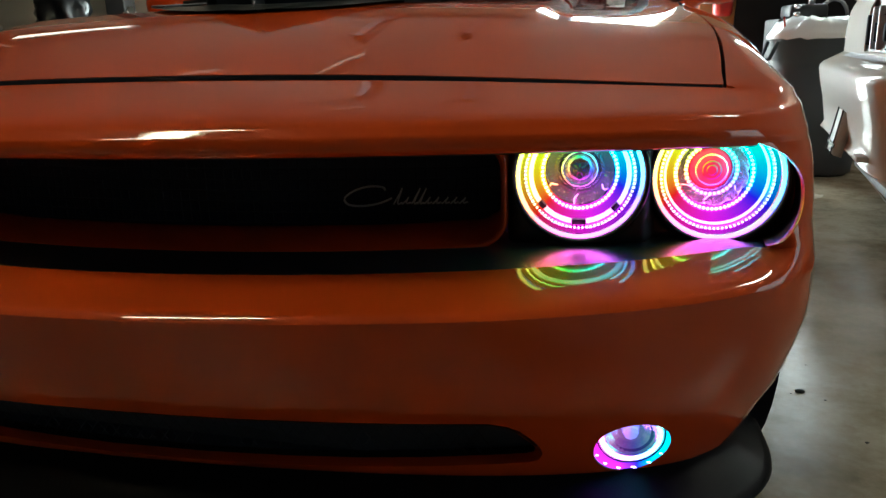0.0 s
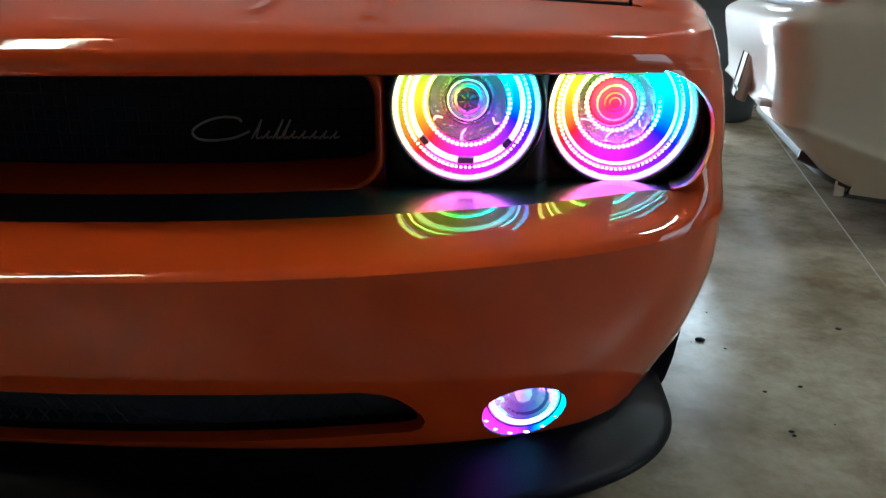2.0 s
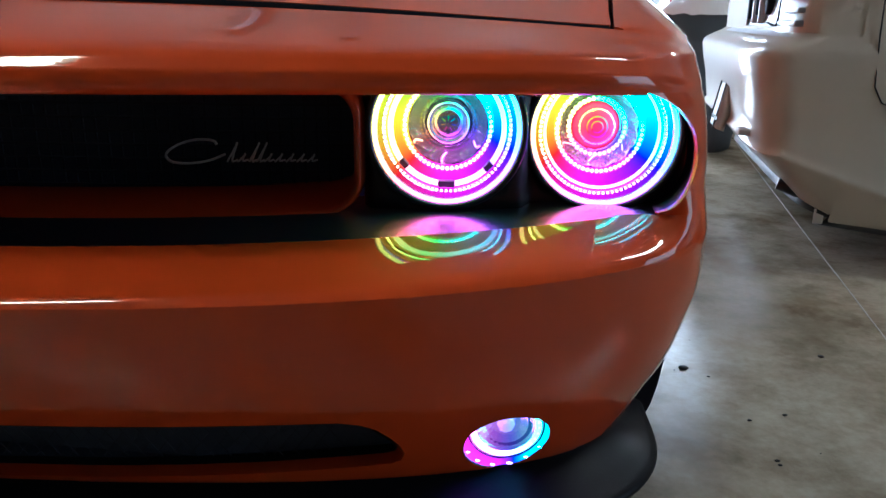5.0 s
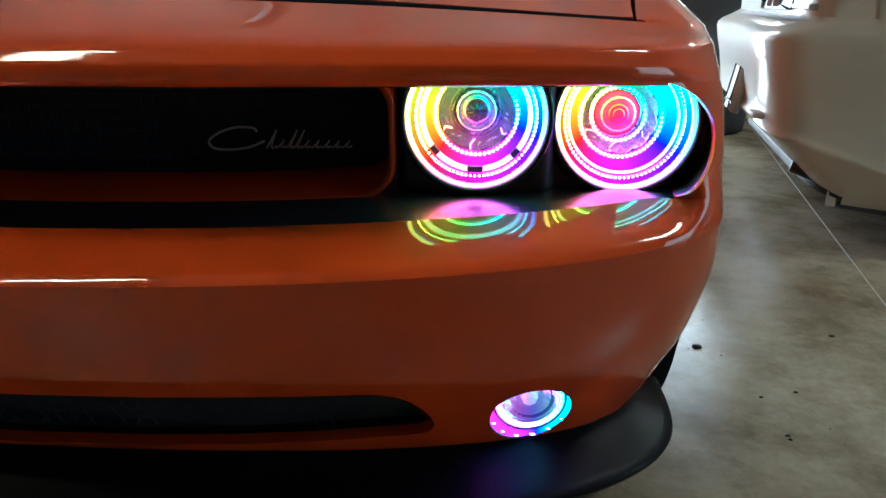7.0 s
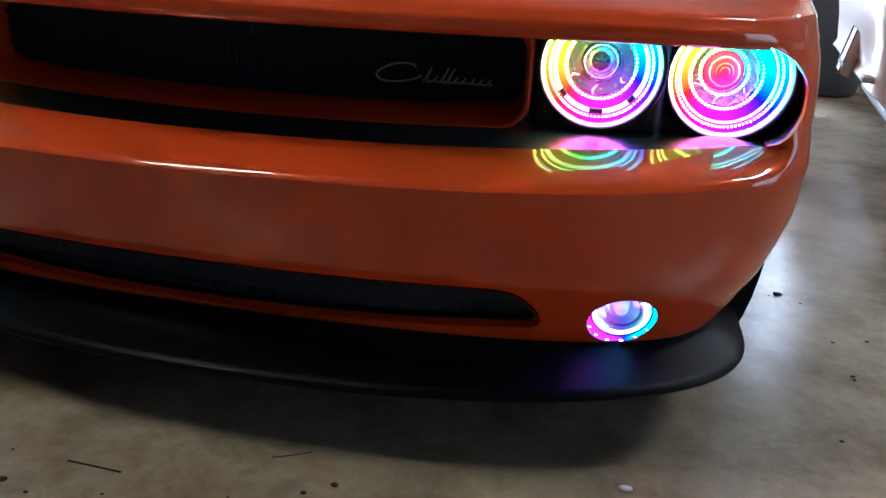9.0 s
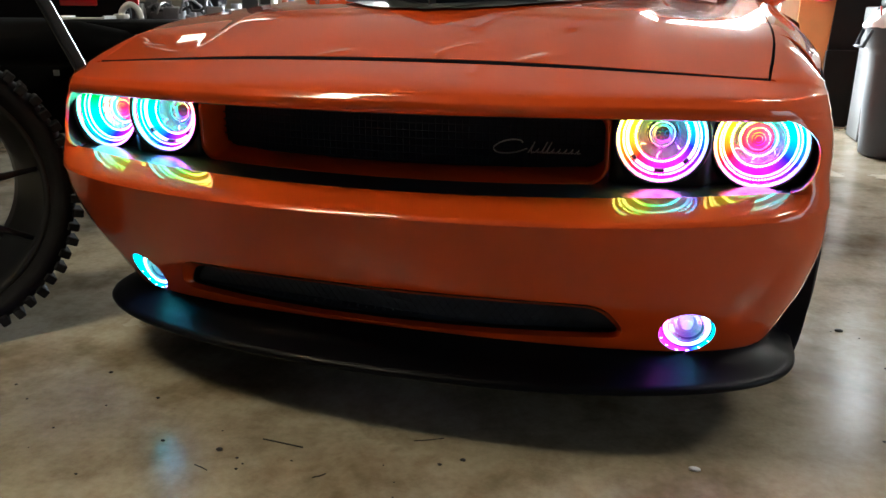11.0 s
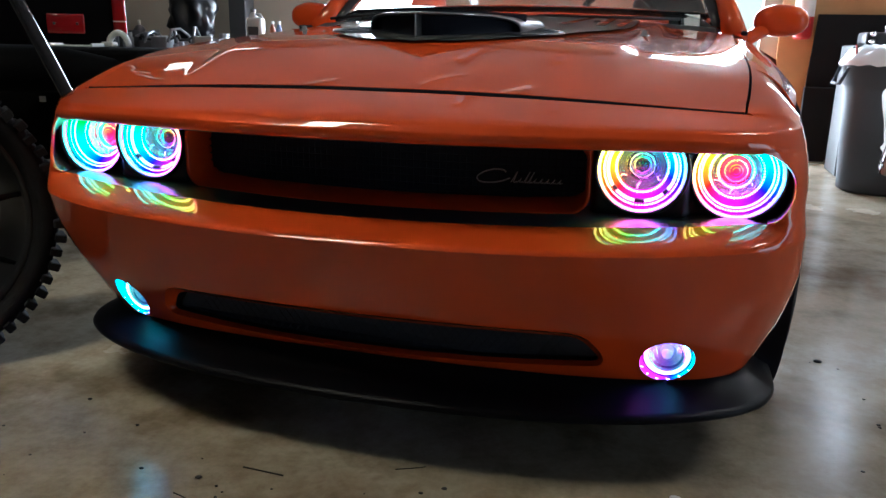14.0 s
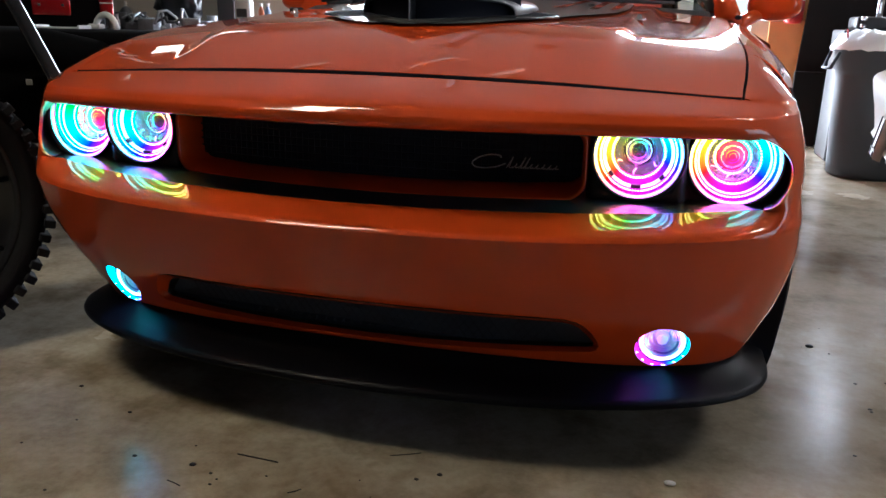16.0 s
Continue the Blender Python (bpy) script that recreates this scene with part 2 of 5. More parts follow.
    u = nt.nodes.new("ShaderNodeBump")
    b.inputs["Specular IOR Level"].default_value = 0.22
    u.inputs["Strength"].default_value, u.inputs["Distance"].default_value = 0.08, 0.002
    nt.links.new(fine.outputs["Fac"], u.inputs["Height"])
    nt.links.new(u.outputs["Normal"], b.inputs["Normal"])
    return m


TINT = material("tinted_glass", (0.006, 0.007, 0.008), 0.05, spec=0.5)
CONCRETE = concrete()


def glass(name, color=(1, 1, 1), rough=0.0):
    m = bpy.data.materials.new(name)
    m.use_nodes = True
    b = m.node_tree.nodes["Principled BSDF"]
    b.inputs["Base Color"].default_value = (*color, 1)
    b.inputs["Roughness"].default_value = rough
    b.inputs["Transmission Weight"].default_value = 1.0
    b.inputs["IOR"].default_value = 1.45
    return m


GLASS = glass("windscreen_glass", (0.86, 0.94, 0.90))


# ---- building helpers ----
def part(name, bm, mat, parent=None, label="", smooth=True, at=None):
    mesh = bpy.data.meshes.new(name)
    bmesh.ops.recalc_face_normals(bm, faces=bm.faces)
    for f in bm.faces:
        f.smooth = smooth
    bm.to_mesh(mesh)
    bm.free()
    mesh.materials.append(mat)
    ob = new(name, mesh)
    if parent is not None:
        ob.parent = parent
    if at is not None:
        ob.location = at
    if label:
        tagged(ob, label)
    return ob


def thing(name, at, label, category, group="", kind=""):
    return tagged(new(name), label, category, group, kind) if at is None else place(new(name), at, label, category, group, kind)


def place(ob, at, label, category, group, kind):
    ob.matrix_basis = at if isinstance(at, Matrix) else Matrix.Translation(at)
    return tagged(ob, label, category, group, kind)


def grid(rows, bm=None, closed=False):
    """A sheet through rows of points."""
    bm = bm or bmesh.new()
    vs = [[bm.verts.new(p) for p in row] for row in rows]
    for a, b in zip(vs, vs[1:]):
        n = len(a)
        for i in range(n if closed else n - 1):
            j = (i + 1) % n
            try:
                bm.faces.new((a[i], a[j], b[j], b[i]))
            except ValueError:
                pass
    return bm


def weld(bm, d=0.0005):
    bmesh.ops.remove_doubles(bm, verts=bm.verts, dist=d)
    return bm


def box(x0, x1, y0, y1, z0, z1, bevel=0.0, bm=None, seg=2):
    own = bm is None
    bm = bm or bmesh.new()
    r = bmesh.ops.create_cube(bm, size=1, matrix=Matrix.LocRotScale(((x0 + x1) / 2, (y0 + y1) / 2, (z0 + z1) / 2), None, (x1 - x0, y1 - y0, z1 - z0)))
    if bevel:
        es = list({e for v in r["verts"] for e in v.link_edges})
        bmesh.ops.bevel(bm, geom=es, offset=bevel, segments=seg, affect="EDGES", profile=0.5)
    return bm


def lathe(profile, axis="z", seg=48, at=(0, 0, 0), bm=None):
    """Turns (radius, height) pairs round an axis."""
    rows = []
    for r, h in profile:
        row = []
        for i in range(seg):
            a = 2 * math.pi * i / seg
            u, v = r * math.cos(a), r * math.sin(a)
            p = {"z": (u, v, h), "y": (u, h, v), "x": (h, u, v)}[axis]
            row.append(Vector(p) + Vector(at))
        rows.append(row)
    return grid(rows, bm, closed=True)


def tube(points, r, seg=10, bm=None, caps=True):
    """A round bar along points."""
    bm = bm or bmesh.new()
    pts = [Vector(p) for p in points]
    rows = []
    for i, p in enumerate(pts):
        d = (pts[min(i + 1, len(pts) - 1)] - pts[max(i - 1, 0)]).normalized()
        side = d.cross(Vector((0, 0, 1)))
        side = side.normalized() if side.length > 1e-4 else Vector((1, 0, 0))
        up = side.cross(d)
        rr = r[i] if isinstance(r, (list, tuple)) else r
        rows.append([p + rr * (math.cos(2 * math.pi * k / seg) * side + math.sin(2 * math.pi * k / seg) * up) for k in range(seg)])
    n0 = len(bm.verts)
    grid(rows, bm, closed=True)
    if caps:
        bm.verts.ensure_lookup_table()
        bm.faces.new(bm.verts[n0:n0 + seg])
        bm.faces.new(bm.verts[len(bm.verts) - seg:])
    return bm


def smooth_line(keys, x):
    """Smooth interpolation through sorted (x, value) pairs."""
    xs_, ys_ = [k[0] for k in keys], [k[1] for k in keys]
    if x <= xs_[0]:
        return ys_[0]
    if x >= xs_[-1]:
        return ys_[-1]
    i = max(k for k in range(len(xs_) - 1) if xs_[k] <= x)
    h = xs_[i + 1] - xs_[i]

    def slope(k):
        if k == 0:
            return (ys_[1] - ys_[0]) / (xs_[1] - xs_[0])
        if k == len(xs_) - 1:
            return (ys_[-1] - ys_[-2]) / (xs_[-1] - xs_[-2])
        return (ys_[k + 1] - ys_[k - 1]) / (xs_[k + 1] - xs_[k - 1])

    s = (x - xs_[i]) / h
    return (ys_[i] * (2 * s**3 - 3 * s**2 + 1) + h * slope(i) * (s**3 - 2 * s**2 + s) + ys_[i + 1] * (-2 * s**3 + 3 * s**2) + h * slope(i + 1) * (s**3 - s**2))


def sheet(ob, thick):
    mod = ob.modifiers.new("thickness", "SOLIDIFY")
    mod.thickness, mod.offset = thick, -1.0
    return ob


def cut(ob, cutters):
    """Cuts closed meshes out of ob, for good."""
    for c in cutters:
        mesh = bpy.data.meshes.new("cutter")
        bmesh.ops.recalc_face_normals(c, faces=c.faces)
        c.to_mesh(mesh)
        c.free()
        k = new("cutter", mesh)
        if ob.parent is not None:
            k.matrix_basis = ob.parent.matrix_basis
        mod = ob.modifiers.new("cut", "BOOLEAN")
        mod.operation, mod.solver, mod.object = "DIFFERENCE", "EXACT", k
        dg = bpy.context.evaluated_depsgraph_get()
        dg.update()
        made = bpy.data.meshes.new_from_object(ob.evaluated_get(dg))
        ob.modifiers.clear()
        ob.data = made
        bpy.data.objects.remove(k)
        bpy.data.meshes.remove(mesh)
    return ob


def crisp(ob, degrees=38):
    """Applies the modifiers and keeps edges sharper than the angle crisp."""
    dg = bpy.context.evaluated_depsgraph_get()
    dg.update()
    made = bpy.data.meshes.new_from_object(ob.evaluated_get(dg))
    ob.modifiers.clear()
    ob.data = made
    for p in made.polygons:
        p.use_smooth = True
    made.set_sharp_from_angle(angle=radians(degrees))
    return ob


# ---- the room ----
def structure(name, bm, mat, label, smooth=False):
    return tagged(part(name, bm, mat, None, smooth=smooth), label, name.split("_")[0], kind="structure")


structure("floor", box(-7, 6, -13, 5.8, -0.2, 0), CONCRETE, "stained polished concrete garage floor")
structure("ceiling", box(-7.2, 6.2, -13.2, 6.0, 3.6, 3.75), CEIL, "plain garage ceiling coloured dark, out of view")
bm = box(-7.2, -1.6, -13.2, -13.0, 0, 3.6)
box(2.6, 6.2, -13.2, -13.0, 0, 3.6, bm=bm)
box(-1.6, 2.6, -13.2, -13.0, 2.9, 3.6, bm=bm)
structure("wall_south", bm, SHADEWALL, "unseen garage wall with a wide door, coloured dark against bounce")
door = structure("door_1", box(-1.6, 2.6, -13.12, -13.06, 0, 1.75), STEEL, "closed grey garage door with a row of small windows")
part("door_top", box(-1.6, 2.6, -13.12, -13.06, 2.05, 2.9), STEEL, door, smooth=False)
for x0, x1 in ((-1.6, -1.3), (-0.7, -0.3), (0.3, 0.7), (1.3, 1.7), (2.3, 2.6)):
    part("stile", box(x0, x1, -13.12, -13.06, 1.75, 2.05), STEEL, door, smooth=False)
structure("wall_west", box(-7.2, -7.0, -13.0, 5.8, 0, 3.6), SHADEWALL, "unseen garage wall, coloured dark against bounce")
# the gap in this unseen wall is added for the side fill lamp
bm = box(6.0, 6.2, -13.0, -1.4, 0, 3.6)
box(6.0, 6.2, 0.6, 5.8, 0, 3.6, bm=bm)
box(6.0, 6.2, -1.4, 0.6, 2.5, 3.6, bm=bm)
structure("wall_east", bm, SHADEWALL, "unseen garage wall, coloured dark, with an added side opening")
bm = box(-7.2, -2.35, 5.8, 6.0, 0, 3.6)
box(-1.60, -0.66, 5.8, 6.0, 0, 2.7, bm=bm)
box(0.05, 0.56, 5.8, 6.0, 0, 2.7, bm=bm)
box(-0.66, 0.05, 5.8, 6.0, 0, 1.23, bm=bm)
box(-0.66, 0.05, 5.8, 6.0, 2.15, 2.7, bm=bm)
box(1.32, 2.34, 5.8, 6.0, 0, 3.6, bm=bm)
box(2.62, 6.2, 5.8, 6.0, 0, 3.6, bm=bm)
box(2.34, 2.62, 5.8, 6.0, 0, 1.25, bm=bm)
box(2.34, 2.62, 5.8, 6.0, 2.65, 3.6, bm=bm)
box(-2.35, 1.32, 5.8, 6.0, 2.7, 3.6, bm=bm)
structure("wall_north", bm, BEIGE, "beige wall with two bright open doorways and two windows")
window = structure("window_1", box(2.32, 2.355, 5.785, 5.83, 1.22, 2.68, 0.004), WHITEP, "narrow bright window in a beige wall")
part("frame_side", box(2.605, 2.64, 5.785, 5.83, 1.22, 2.68, 0.004), WHITEP, window, smooth=False)
part("frame_head", box(2.355, 2.605, 5.785, 5.83, 2.645, 2.68, 0.004), WHITEP, window, smooth=False)
part("window_sill", box(2.355, 2.605, 5.77, 5.83, 1.22, 1.255, 0.004), WHITEP, window, smooth=False)
part("mullion", box(2.355, 2.605, 5.795, 5.82, 1.93, 1.96, 0.003), WHITEP, window, smooth=False)
window = structure("window_2", box(-0.68, -0.645, 5.785, 5.83, 1.20, 2.18, 0.004), WHITEP, "bright window in a beige wall")
part("frame_side", box(0.035, 0.07, 5.785, 5.83, 1.20, 2.18, 0.004), WHITEP, window, smooth=False)
part("frame_head", box(-0.645, 0.035, 5.785, 5.83, 2.145, 2.18, 0.004), WHITEP, window, smooth=False)
part("window_sill", box(-0.645, 0.035, 5.77, 5.83, 1.20, 1.235, 0.004), WHITEP, window, smooth=False)
part("mullion", box(-0.32, -0.29, 5.795, 5.82, 1.237, 2.143, 0.003), WHITEP, window, smooth=False)
for x in (-0.97, -0.10):
    structure("ceiling_beam", box(x - 0.04, x + 0.04, 3.9, 5.8, 3.48, 3.6, 0.006), STEEL, "dark steel beam under the ceiling")
structure("ground", box(-90, 90, -90, 90, -0.30, -0.205), APRON, "sunlit pale concrete ground outside the doorways")

# ---- the orange car ----
car = thing("car", (0, 0, 0), "bright orange muscle car with rainbow ring headlights and black splitter", "car")
REAR_OF_NOSE = 0.48  # where the bumper cover meets the wheel arch


def plan(width, y0, theta, n=5.0, bow=0.15, back=REAR_OF_NOSE):
    """A point of the nose's plan, bowed with a tight corner: theta 0 on the centre line, 90 degrees at the arch."""
    x = width * math.sin(theta) ** (2 / n)
    c = max(0.0, math.cos(theta))
    return x, y0 + bow * x * x + (back - y0 - bow * width * width) * (1 - c ** (2 / n))


def theta_at(x, width, n=5.0):
    return math.asin(min(1.0, (x / width)) ** (n / 2))


def level_y(row, x):
    """How far back a level line lies at x."""
    return plan(row[3], row[0], theta_at(abs(x), row[3], row[4]), row[4], row[5])[1]


def waist(x, z):
    """How far the flank leans out or in at a height, growing towards the corner."""
    k = min(1.0, max(0.0, (x - 0.62) / 0.23))
    return k * k * (3 - 2 * k) * smooth_line([(0.28, 0.0), (0.38, 0.006), (0.46, 0.011), (0.515, 0.006), (0.54, 0.004), (0.59, -0.003), (0.63, -0.001), (0.69, -0.004), (0.715, -0.011), (0.736, -0.017), (0.756, -0.018), (0.79, -0.010), (0.85, -0.020)], z)


def nose_point(row, theta, side=1, flank=None):
    """A point of a level line; near the corner it may leave its setback and join the flank's plan."""
    y0, z0, zc, width, n, bow = row
    x, y = plan(width, y0, theta, n, bow)
    if flank:
        k = min(1.0, max(0.0, (x - 0.765) / 0.085))
        k = k * k * (3 - 2 * k)
        fx, fy = plan(flank[3], flank[0], theta_at(x * flank[3] / width, flank[3], flank[4]), flank[4], flank[5])
        x, y = x + (fx - x) * k, y + (fy - y) * k
    # the brow droops towards the corners
    z = z0 + zc * x * x - 0.042 * x**4 * smooth_line([(0.56, 0.0), (0.7148, 1.0), (0.735, 1.0), (0.7482, 0.5), (0.762, 0.0)], z0)
    return Vector((side * (x + waist(x, z)), y, z))


def nose_row(row, start=0.0, count=36, both=True, flank=None):
    """Points of one level line, from one arch to the other, or from x = start to the arch."""
    w, n = row[3], row[4]
    knee = max(0.82 * w, start)
    th = [theta_at(start + (knee - start) * k / count, w, n) for k in range(count)] if knee > start else []
    a = theta_at(knee, w, n)
    th += [a + (math.pi / 2 - a) * k / 22 for k in range(23)]
    if both:
        return [nose_point(row, t, -1, flank) for t in reversed(th[1:])] + [nose_point(row, t, 1, flank) for t in th]
    return [nose_point(row, t, 1, flank) for t in th]


def between(a, b, s):
    return tuple(u + (v - u) * s for u, v in zip(a, b))


def level(y0, z0, zc, width, n=5.0, bow=0.15):
    return (y0, z0, zc, width, n, bow)


# the hood's side edges
EDGE_X = [(0.10, 0.737), (0.19, 0.741), (0.30, 0.754), (0.45, 0.765), (0.66, 0.769), (1.30, 0.787), (1.60, 0.80)]
EDGE_Z = [(0.10, 0.7505), (0.19, 0.7765), (0.28, 0.804), (0.40, 0.838), (0.66, 0.875), (1.30, 0.925), (1.60, 0.952)]

# level lines: y on the centre line, z there, rise with x squared, half-width, tightness of the corner, bow
HOODGAP = level(0.126, 0.796, -0.040, 0.876, 5.5, 0.06)
BROW = level(-0.031, 0.7148, 0.020, 0.884, 4.8)
LEDGE = level(0.026, 0.5525, 0.034, 0.886, 6.5, 0.170)
CREASE = level(-0.067, 0.520, 0.026, 0.890)
UPPER = [HOODGAP, level(0.105, 0.7905, -0.038, 0.877, 5.4, 0.075), level(0.06, 0.779, -0.03, 0.880, 5.1, 0.095), level(0.005, 0.7625, -0.018, 0.883, 4.9, 0.12),
         level(-0.016, 0.7540, -0.0015, 0.885, 4.8, 0.14), level(-0.0258, 0.7480, 0.0088, 0.885, 4.8, 0.148), level(-0.0285, 0.7447, 0.012, 0.8855, 4.8), level(-0.0345, 0.7374, 0.016, 0.886, 4.8),
         level(-0.0366, 0.7347, 0.018, 0.886, 4.8), level(-0.0373, 0.7322, 0.019, 0.886, 4.8), level(-0.0374, 0.7268, 0.020, 0.886, 4.8), level(-0.0362, 0.7205, 0.020, 0.885, 4.8), BROW]
FACE = [LEDGE, level(0.004, 0.5468, 0.032, 0.887, 6.2, 0.165), level(-0.022, 0.5397, 0.030, 0.888, 5.8, 0.159), level(-0.042, 0.5340, 0.028, 0.8885, 5.4, 0.154), level(-0.054, 0.5302, 0.0265, 0.889, 5.2), level(-0.063, 0.5262, 0.026, 0.890), CREASE,
        level(-0.0645, 0.5135, 0.026, 0.889), level(-0.058, 0.500, 0.025, 0.888), level(-0.047, 0.474, 0.022, 0.887), level(-0.032, 0.443, 0.019, 0.885), level(-0.011, 0.405, 0.014, 0.881), level(0.012, 0.365, 0.012, 0.876), level(0.036, 0.330, 0.010, 0.870),
        level(0.058, 0.296, 0.006, 0.862, 4.6), level(0.077, 0.262, -0.006, 0.85, 4.3), level(0.089, 0.241, -0.020, 0.838, 4.0), level(0.095, 0.232, -0.030, 0.830, 4.0), level(0.099, 0.2275, -0.033, 0.826, 4.0), level(0.115, 0.224, -0.034, 0.82, 4.0)]

FLANK_Y = [(0.7148, -0.036), (0.7275, -0.033), (0.731, -0.031), (0.739, -0.027), (0.7455, -0.021), (0.7525, -0.012), (0.7625, 0.009), (0.779, 0.06)]


def upper_flank(r):
    """Where the row runs once it turns the corner: no rolled lip there."""
    return (smooth_line(FLANK_Y, r[1]), *r[1:]) if r[1] < 0.77 else None


OPEN_END = 0.842


def opening_end(s):
    """Half-width of the lamp opening at the share s of its height."""
    k = min(1.0, abs(2 * s - 0.96))
    return OPEN_END - (0.088 if s < 0.48 else 0.042) * (1 - (1 - k * k) ** 0.5)


def full_row(row, start, flank=None):
    """A whole level line whose points past x = start are those of the side strips."""
    right = nose_row(row, start, 14, both=False, flank=flank)
    mid = [nose_point(row, theta_at(abs(x), row[3], row[4]), 1 if x >= 0 else -1, flank) for x in [start * k / 52 for k in range(-51, 52)]]
    return [Vector((-p.x, p.y, p.z)) for p in reversed(right)] + mid + right


SIDES = [0.5 - 0.5 * math.cos(math.pi * k / 26) for k in range(27)]
bm = grid([full_row(r, opening_end(0), upper_flank(r)) for r in UPPER])
grid([full_row(r, opening_end(1), CREASE) for r in FACE[:6]] + [full_row(r, opening_end(1)) for r in FACE[6:]], bm)
for side in (1, -1):
    rows = []
    for s in SIDES:
        r = between(BROW, LEDGE, s)
        flank = between(upper_flank(BROW), CREASE, s)
        rows.append([Vector((side * p.x, p.y, p.z)) for p in nose_row(r, opening_end(s), 14, both=False, flank=flank)])
    # the opening's rolled edge turns inwards
    grid([[row[0] + Vector((-side * 0.0022, 0.009, 0)), row[0] + Vector((-side * 0.0026, 0.006, 0)), row[0] + Vector((-side * 0.0012, 0.002, 0))] + row for row in rows], bm)
    liner = [[row[0] + Vector((-side * 0.0022, 0.008, 0)), row[0] + Vector((-side * 0.0010, 0.02, 0)), row[0] + Vector((side * 0.004, 0.06, 0))] for row in rows]
    part("opening_liner", grid(liner), BLACK, car, "black liner inside the lamp opening")
# the cover runs up beside the hood without a seam
for side in (1, -1):
    rows = []
    for p in full_row(HOODGAP, opening_end(0)):
        ix, iz = smooth_line(EDGE_X, p.y) + 0.002, smooth_line(EDGE_Z, p.y) - 0.002
        if p.x > ix + 0.002 and p.y > 0.178:
            row = [Vector((side * (ix + (p.x - ix) * k / 8), p.y, iz + (min(p.z, iz) - iz) * (k / 8) ** 2)) for k in range(8)]
            rows.append([Vector((side * (ix - 0.0005), p.y, iz - 0.012))] + row + [Vector((side * p.x, p.y, p.z))])
    grid(rows, bm)
lip = [nose_point(BROW, theta_at(abs(x), BROW[3], BROW[4]), 1 if x >= 0 else -1, upper_flank(BROW)) for x in [k / 52 * opening_end(0) for k in range(-52, 53)]]
grid([lip, [p + Vector((0, 0.004, -0.003)) for p in lip], [p + Vector((0, 0.03, -0.004)) for p in lip]], bm)
under = [[p + Vector((0, d, h)) for p in lip] for d, h in ((0.006, -0.0045), (0.03, -0.007), (0.13, -0.017))]
part("brow_underside", grid(under), BLACK, car, "black panel under the brow")
fascia = part("bumper_cover", weld(bm, 0.0004), ORANGE, car, "orange painted nose and bumper cover in one piece")
sheet(fascia, 0.004)


def prism(outline, y0, y1, shrink=1.0):
    """A closed bar through (x, z) points from y0 to y1."""
    bm = bmesh.new()
    cx, cz = (sum(p[i] for p in outline) / len(outline) for i in (0, 1))
    a = [bm.verts.new((x, y0, z)) for x, z in outline]
    b = [bm.verts.new((cx + (x - cx) * shrink, y1, cz + (z - cz) * shrink)) for x, z in outline]
    bm.faces.new(a)
    bm.faces.new(list(reversed(b)))
    for i in range(len(a)):
        j = (i + 1) % len(a)
        bm.faces.new((a[i], a[j], b[j], b[i]))
    return bm


def low_opening(inner=False):
    """The lower intake: a wide slot with slanted rounded ends; the inner outline lies behind a chamfer."""
    if inner:
        top = [(x, 0.325) for x in (0.0, 0.1, 0.2, 0.3, 0.40)] + [(0.440, 0.3235), (0.460, 0.319), (0.474, 0.310), (0.488, 0.293), (0.500, 0.276), (0.505, 0.267), (0.502, 0.2605), (0.492, 0.2575)]
        bot = [(x, 0.2435 + 0.060 * x * x) for x in (0.45, 0.35, 0.25, 0.15, 0.0)]
    else:
        top = [(x, 0.347 - 0.010 * x * x) for x in (0.0, 0.1, 0.2, 0.3, 0.40)] + [(0.446, 0.344), (0.470, 0.337), (0.487, 0.325), (0.501, 0.306), (0.512, 0.287), (0.516, 0.271), (0.511, 0.2585), (0.498, 0.2525)]
        bot = [(x, 0.2395 + 0.055 * x * x) for x in (0.45, 0.35, 0.25, 0.15, 0.0)]
    right = top + bot
    left = [(-x, z) for x, z in reversed(right)]
    return right + left[1:-1]


FOG = Vector((0.643, 0.150, 0.268))
fog_cutters = []
for side in (1, -1):
    c = bmesh.new()
    bmesh.ops.create_cone(c, cap_ends=True, segments=40, radius1=0.056, radius2=0.056, depth=0.4, matrix=pose(side * FOG.x, FOG.y, FOG.z, 90, 0, 0))
    fog_cutters.append(c)
cut(fascia, [prism(low_opening(), -0.3, 0.4)] + fog_cutters)
crisp(fascia)

# lower intake: a bevelled body-colour frame, a recess and a dark mesh

def face_y(x, z):
    """Where the bumper's face lies at a place."""
    rows = sorted(FACE[6:], key=lambda r: r[1])
    for a, b in zip(rows, rows[1:]):
        if a[1] + a[2] * x * x <= z <= b[1] + b[2] * x * x:
            s = (z - a[1] - a[2] * x * x) / (b[1] + b[2] * x * x - a[1] - a[2] * x * x)
            r = between(a, b, s)
            return level_y(r, x)
    return level_y(rows[0], x)


outer, inner = low_opening(), low_opening(True)
skin = [Vector((x, face_y(x, z), z)) for x, z in outer]
deep = [Vector((x, face_y(x, z) + 0.022, z)) for x, z in inner]
rows = [[p + Vector((0, -0.0003, 0)) for p in skin], [p.lerp(q, 0.08) + Vector((0, 0.0025, 0)) for p, q in zip(skin, deep)], [p.lerp(q, 0.92) for p, q in zip(skin, deep)], deep]
part("intake_chamfer", grid(rows, closed=True), ORANGE, car, "orange chamfer round the lower intake")
part("intake_duct", grid([[p + Vector((0, d, 0)) for p in deep] for d in (-0.001, 0.012, 0.03, 0.08)], closed=True), BLACK, car, "black recessed intake duct")
bm = bmesh.new()
bm.faces.new([bm.verts.new((x, 0.125 + 0.16 * x * x, z)) for x, z in inner])
part("intake_backing", bm, GRILLE, car, smooth=False)
bm = bmesh.new()
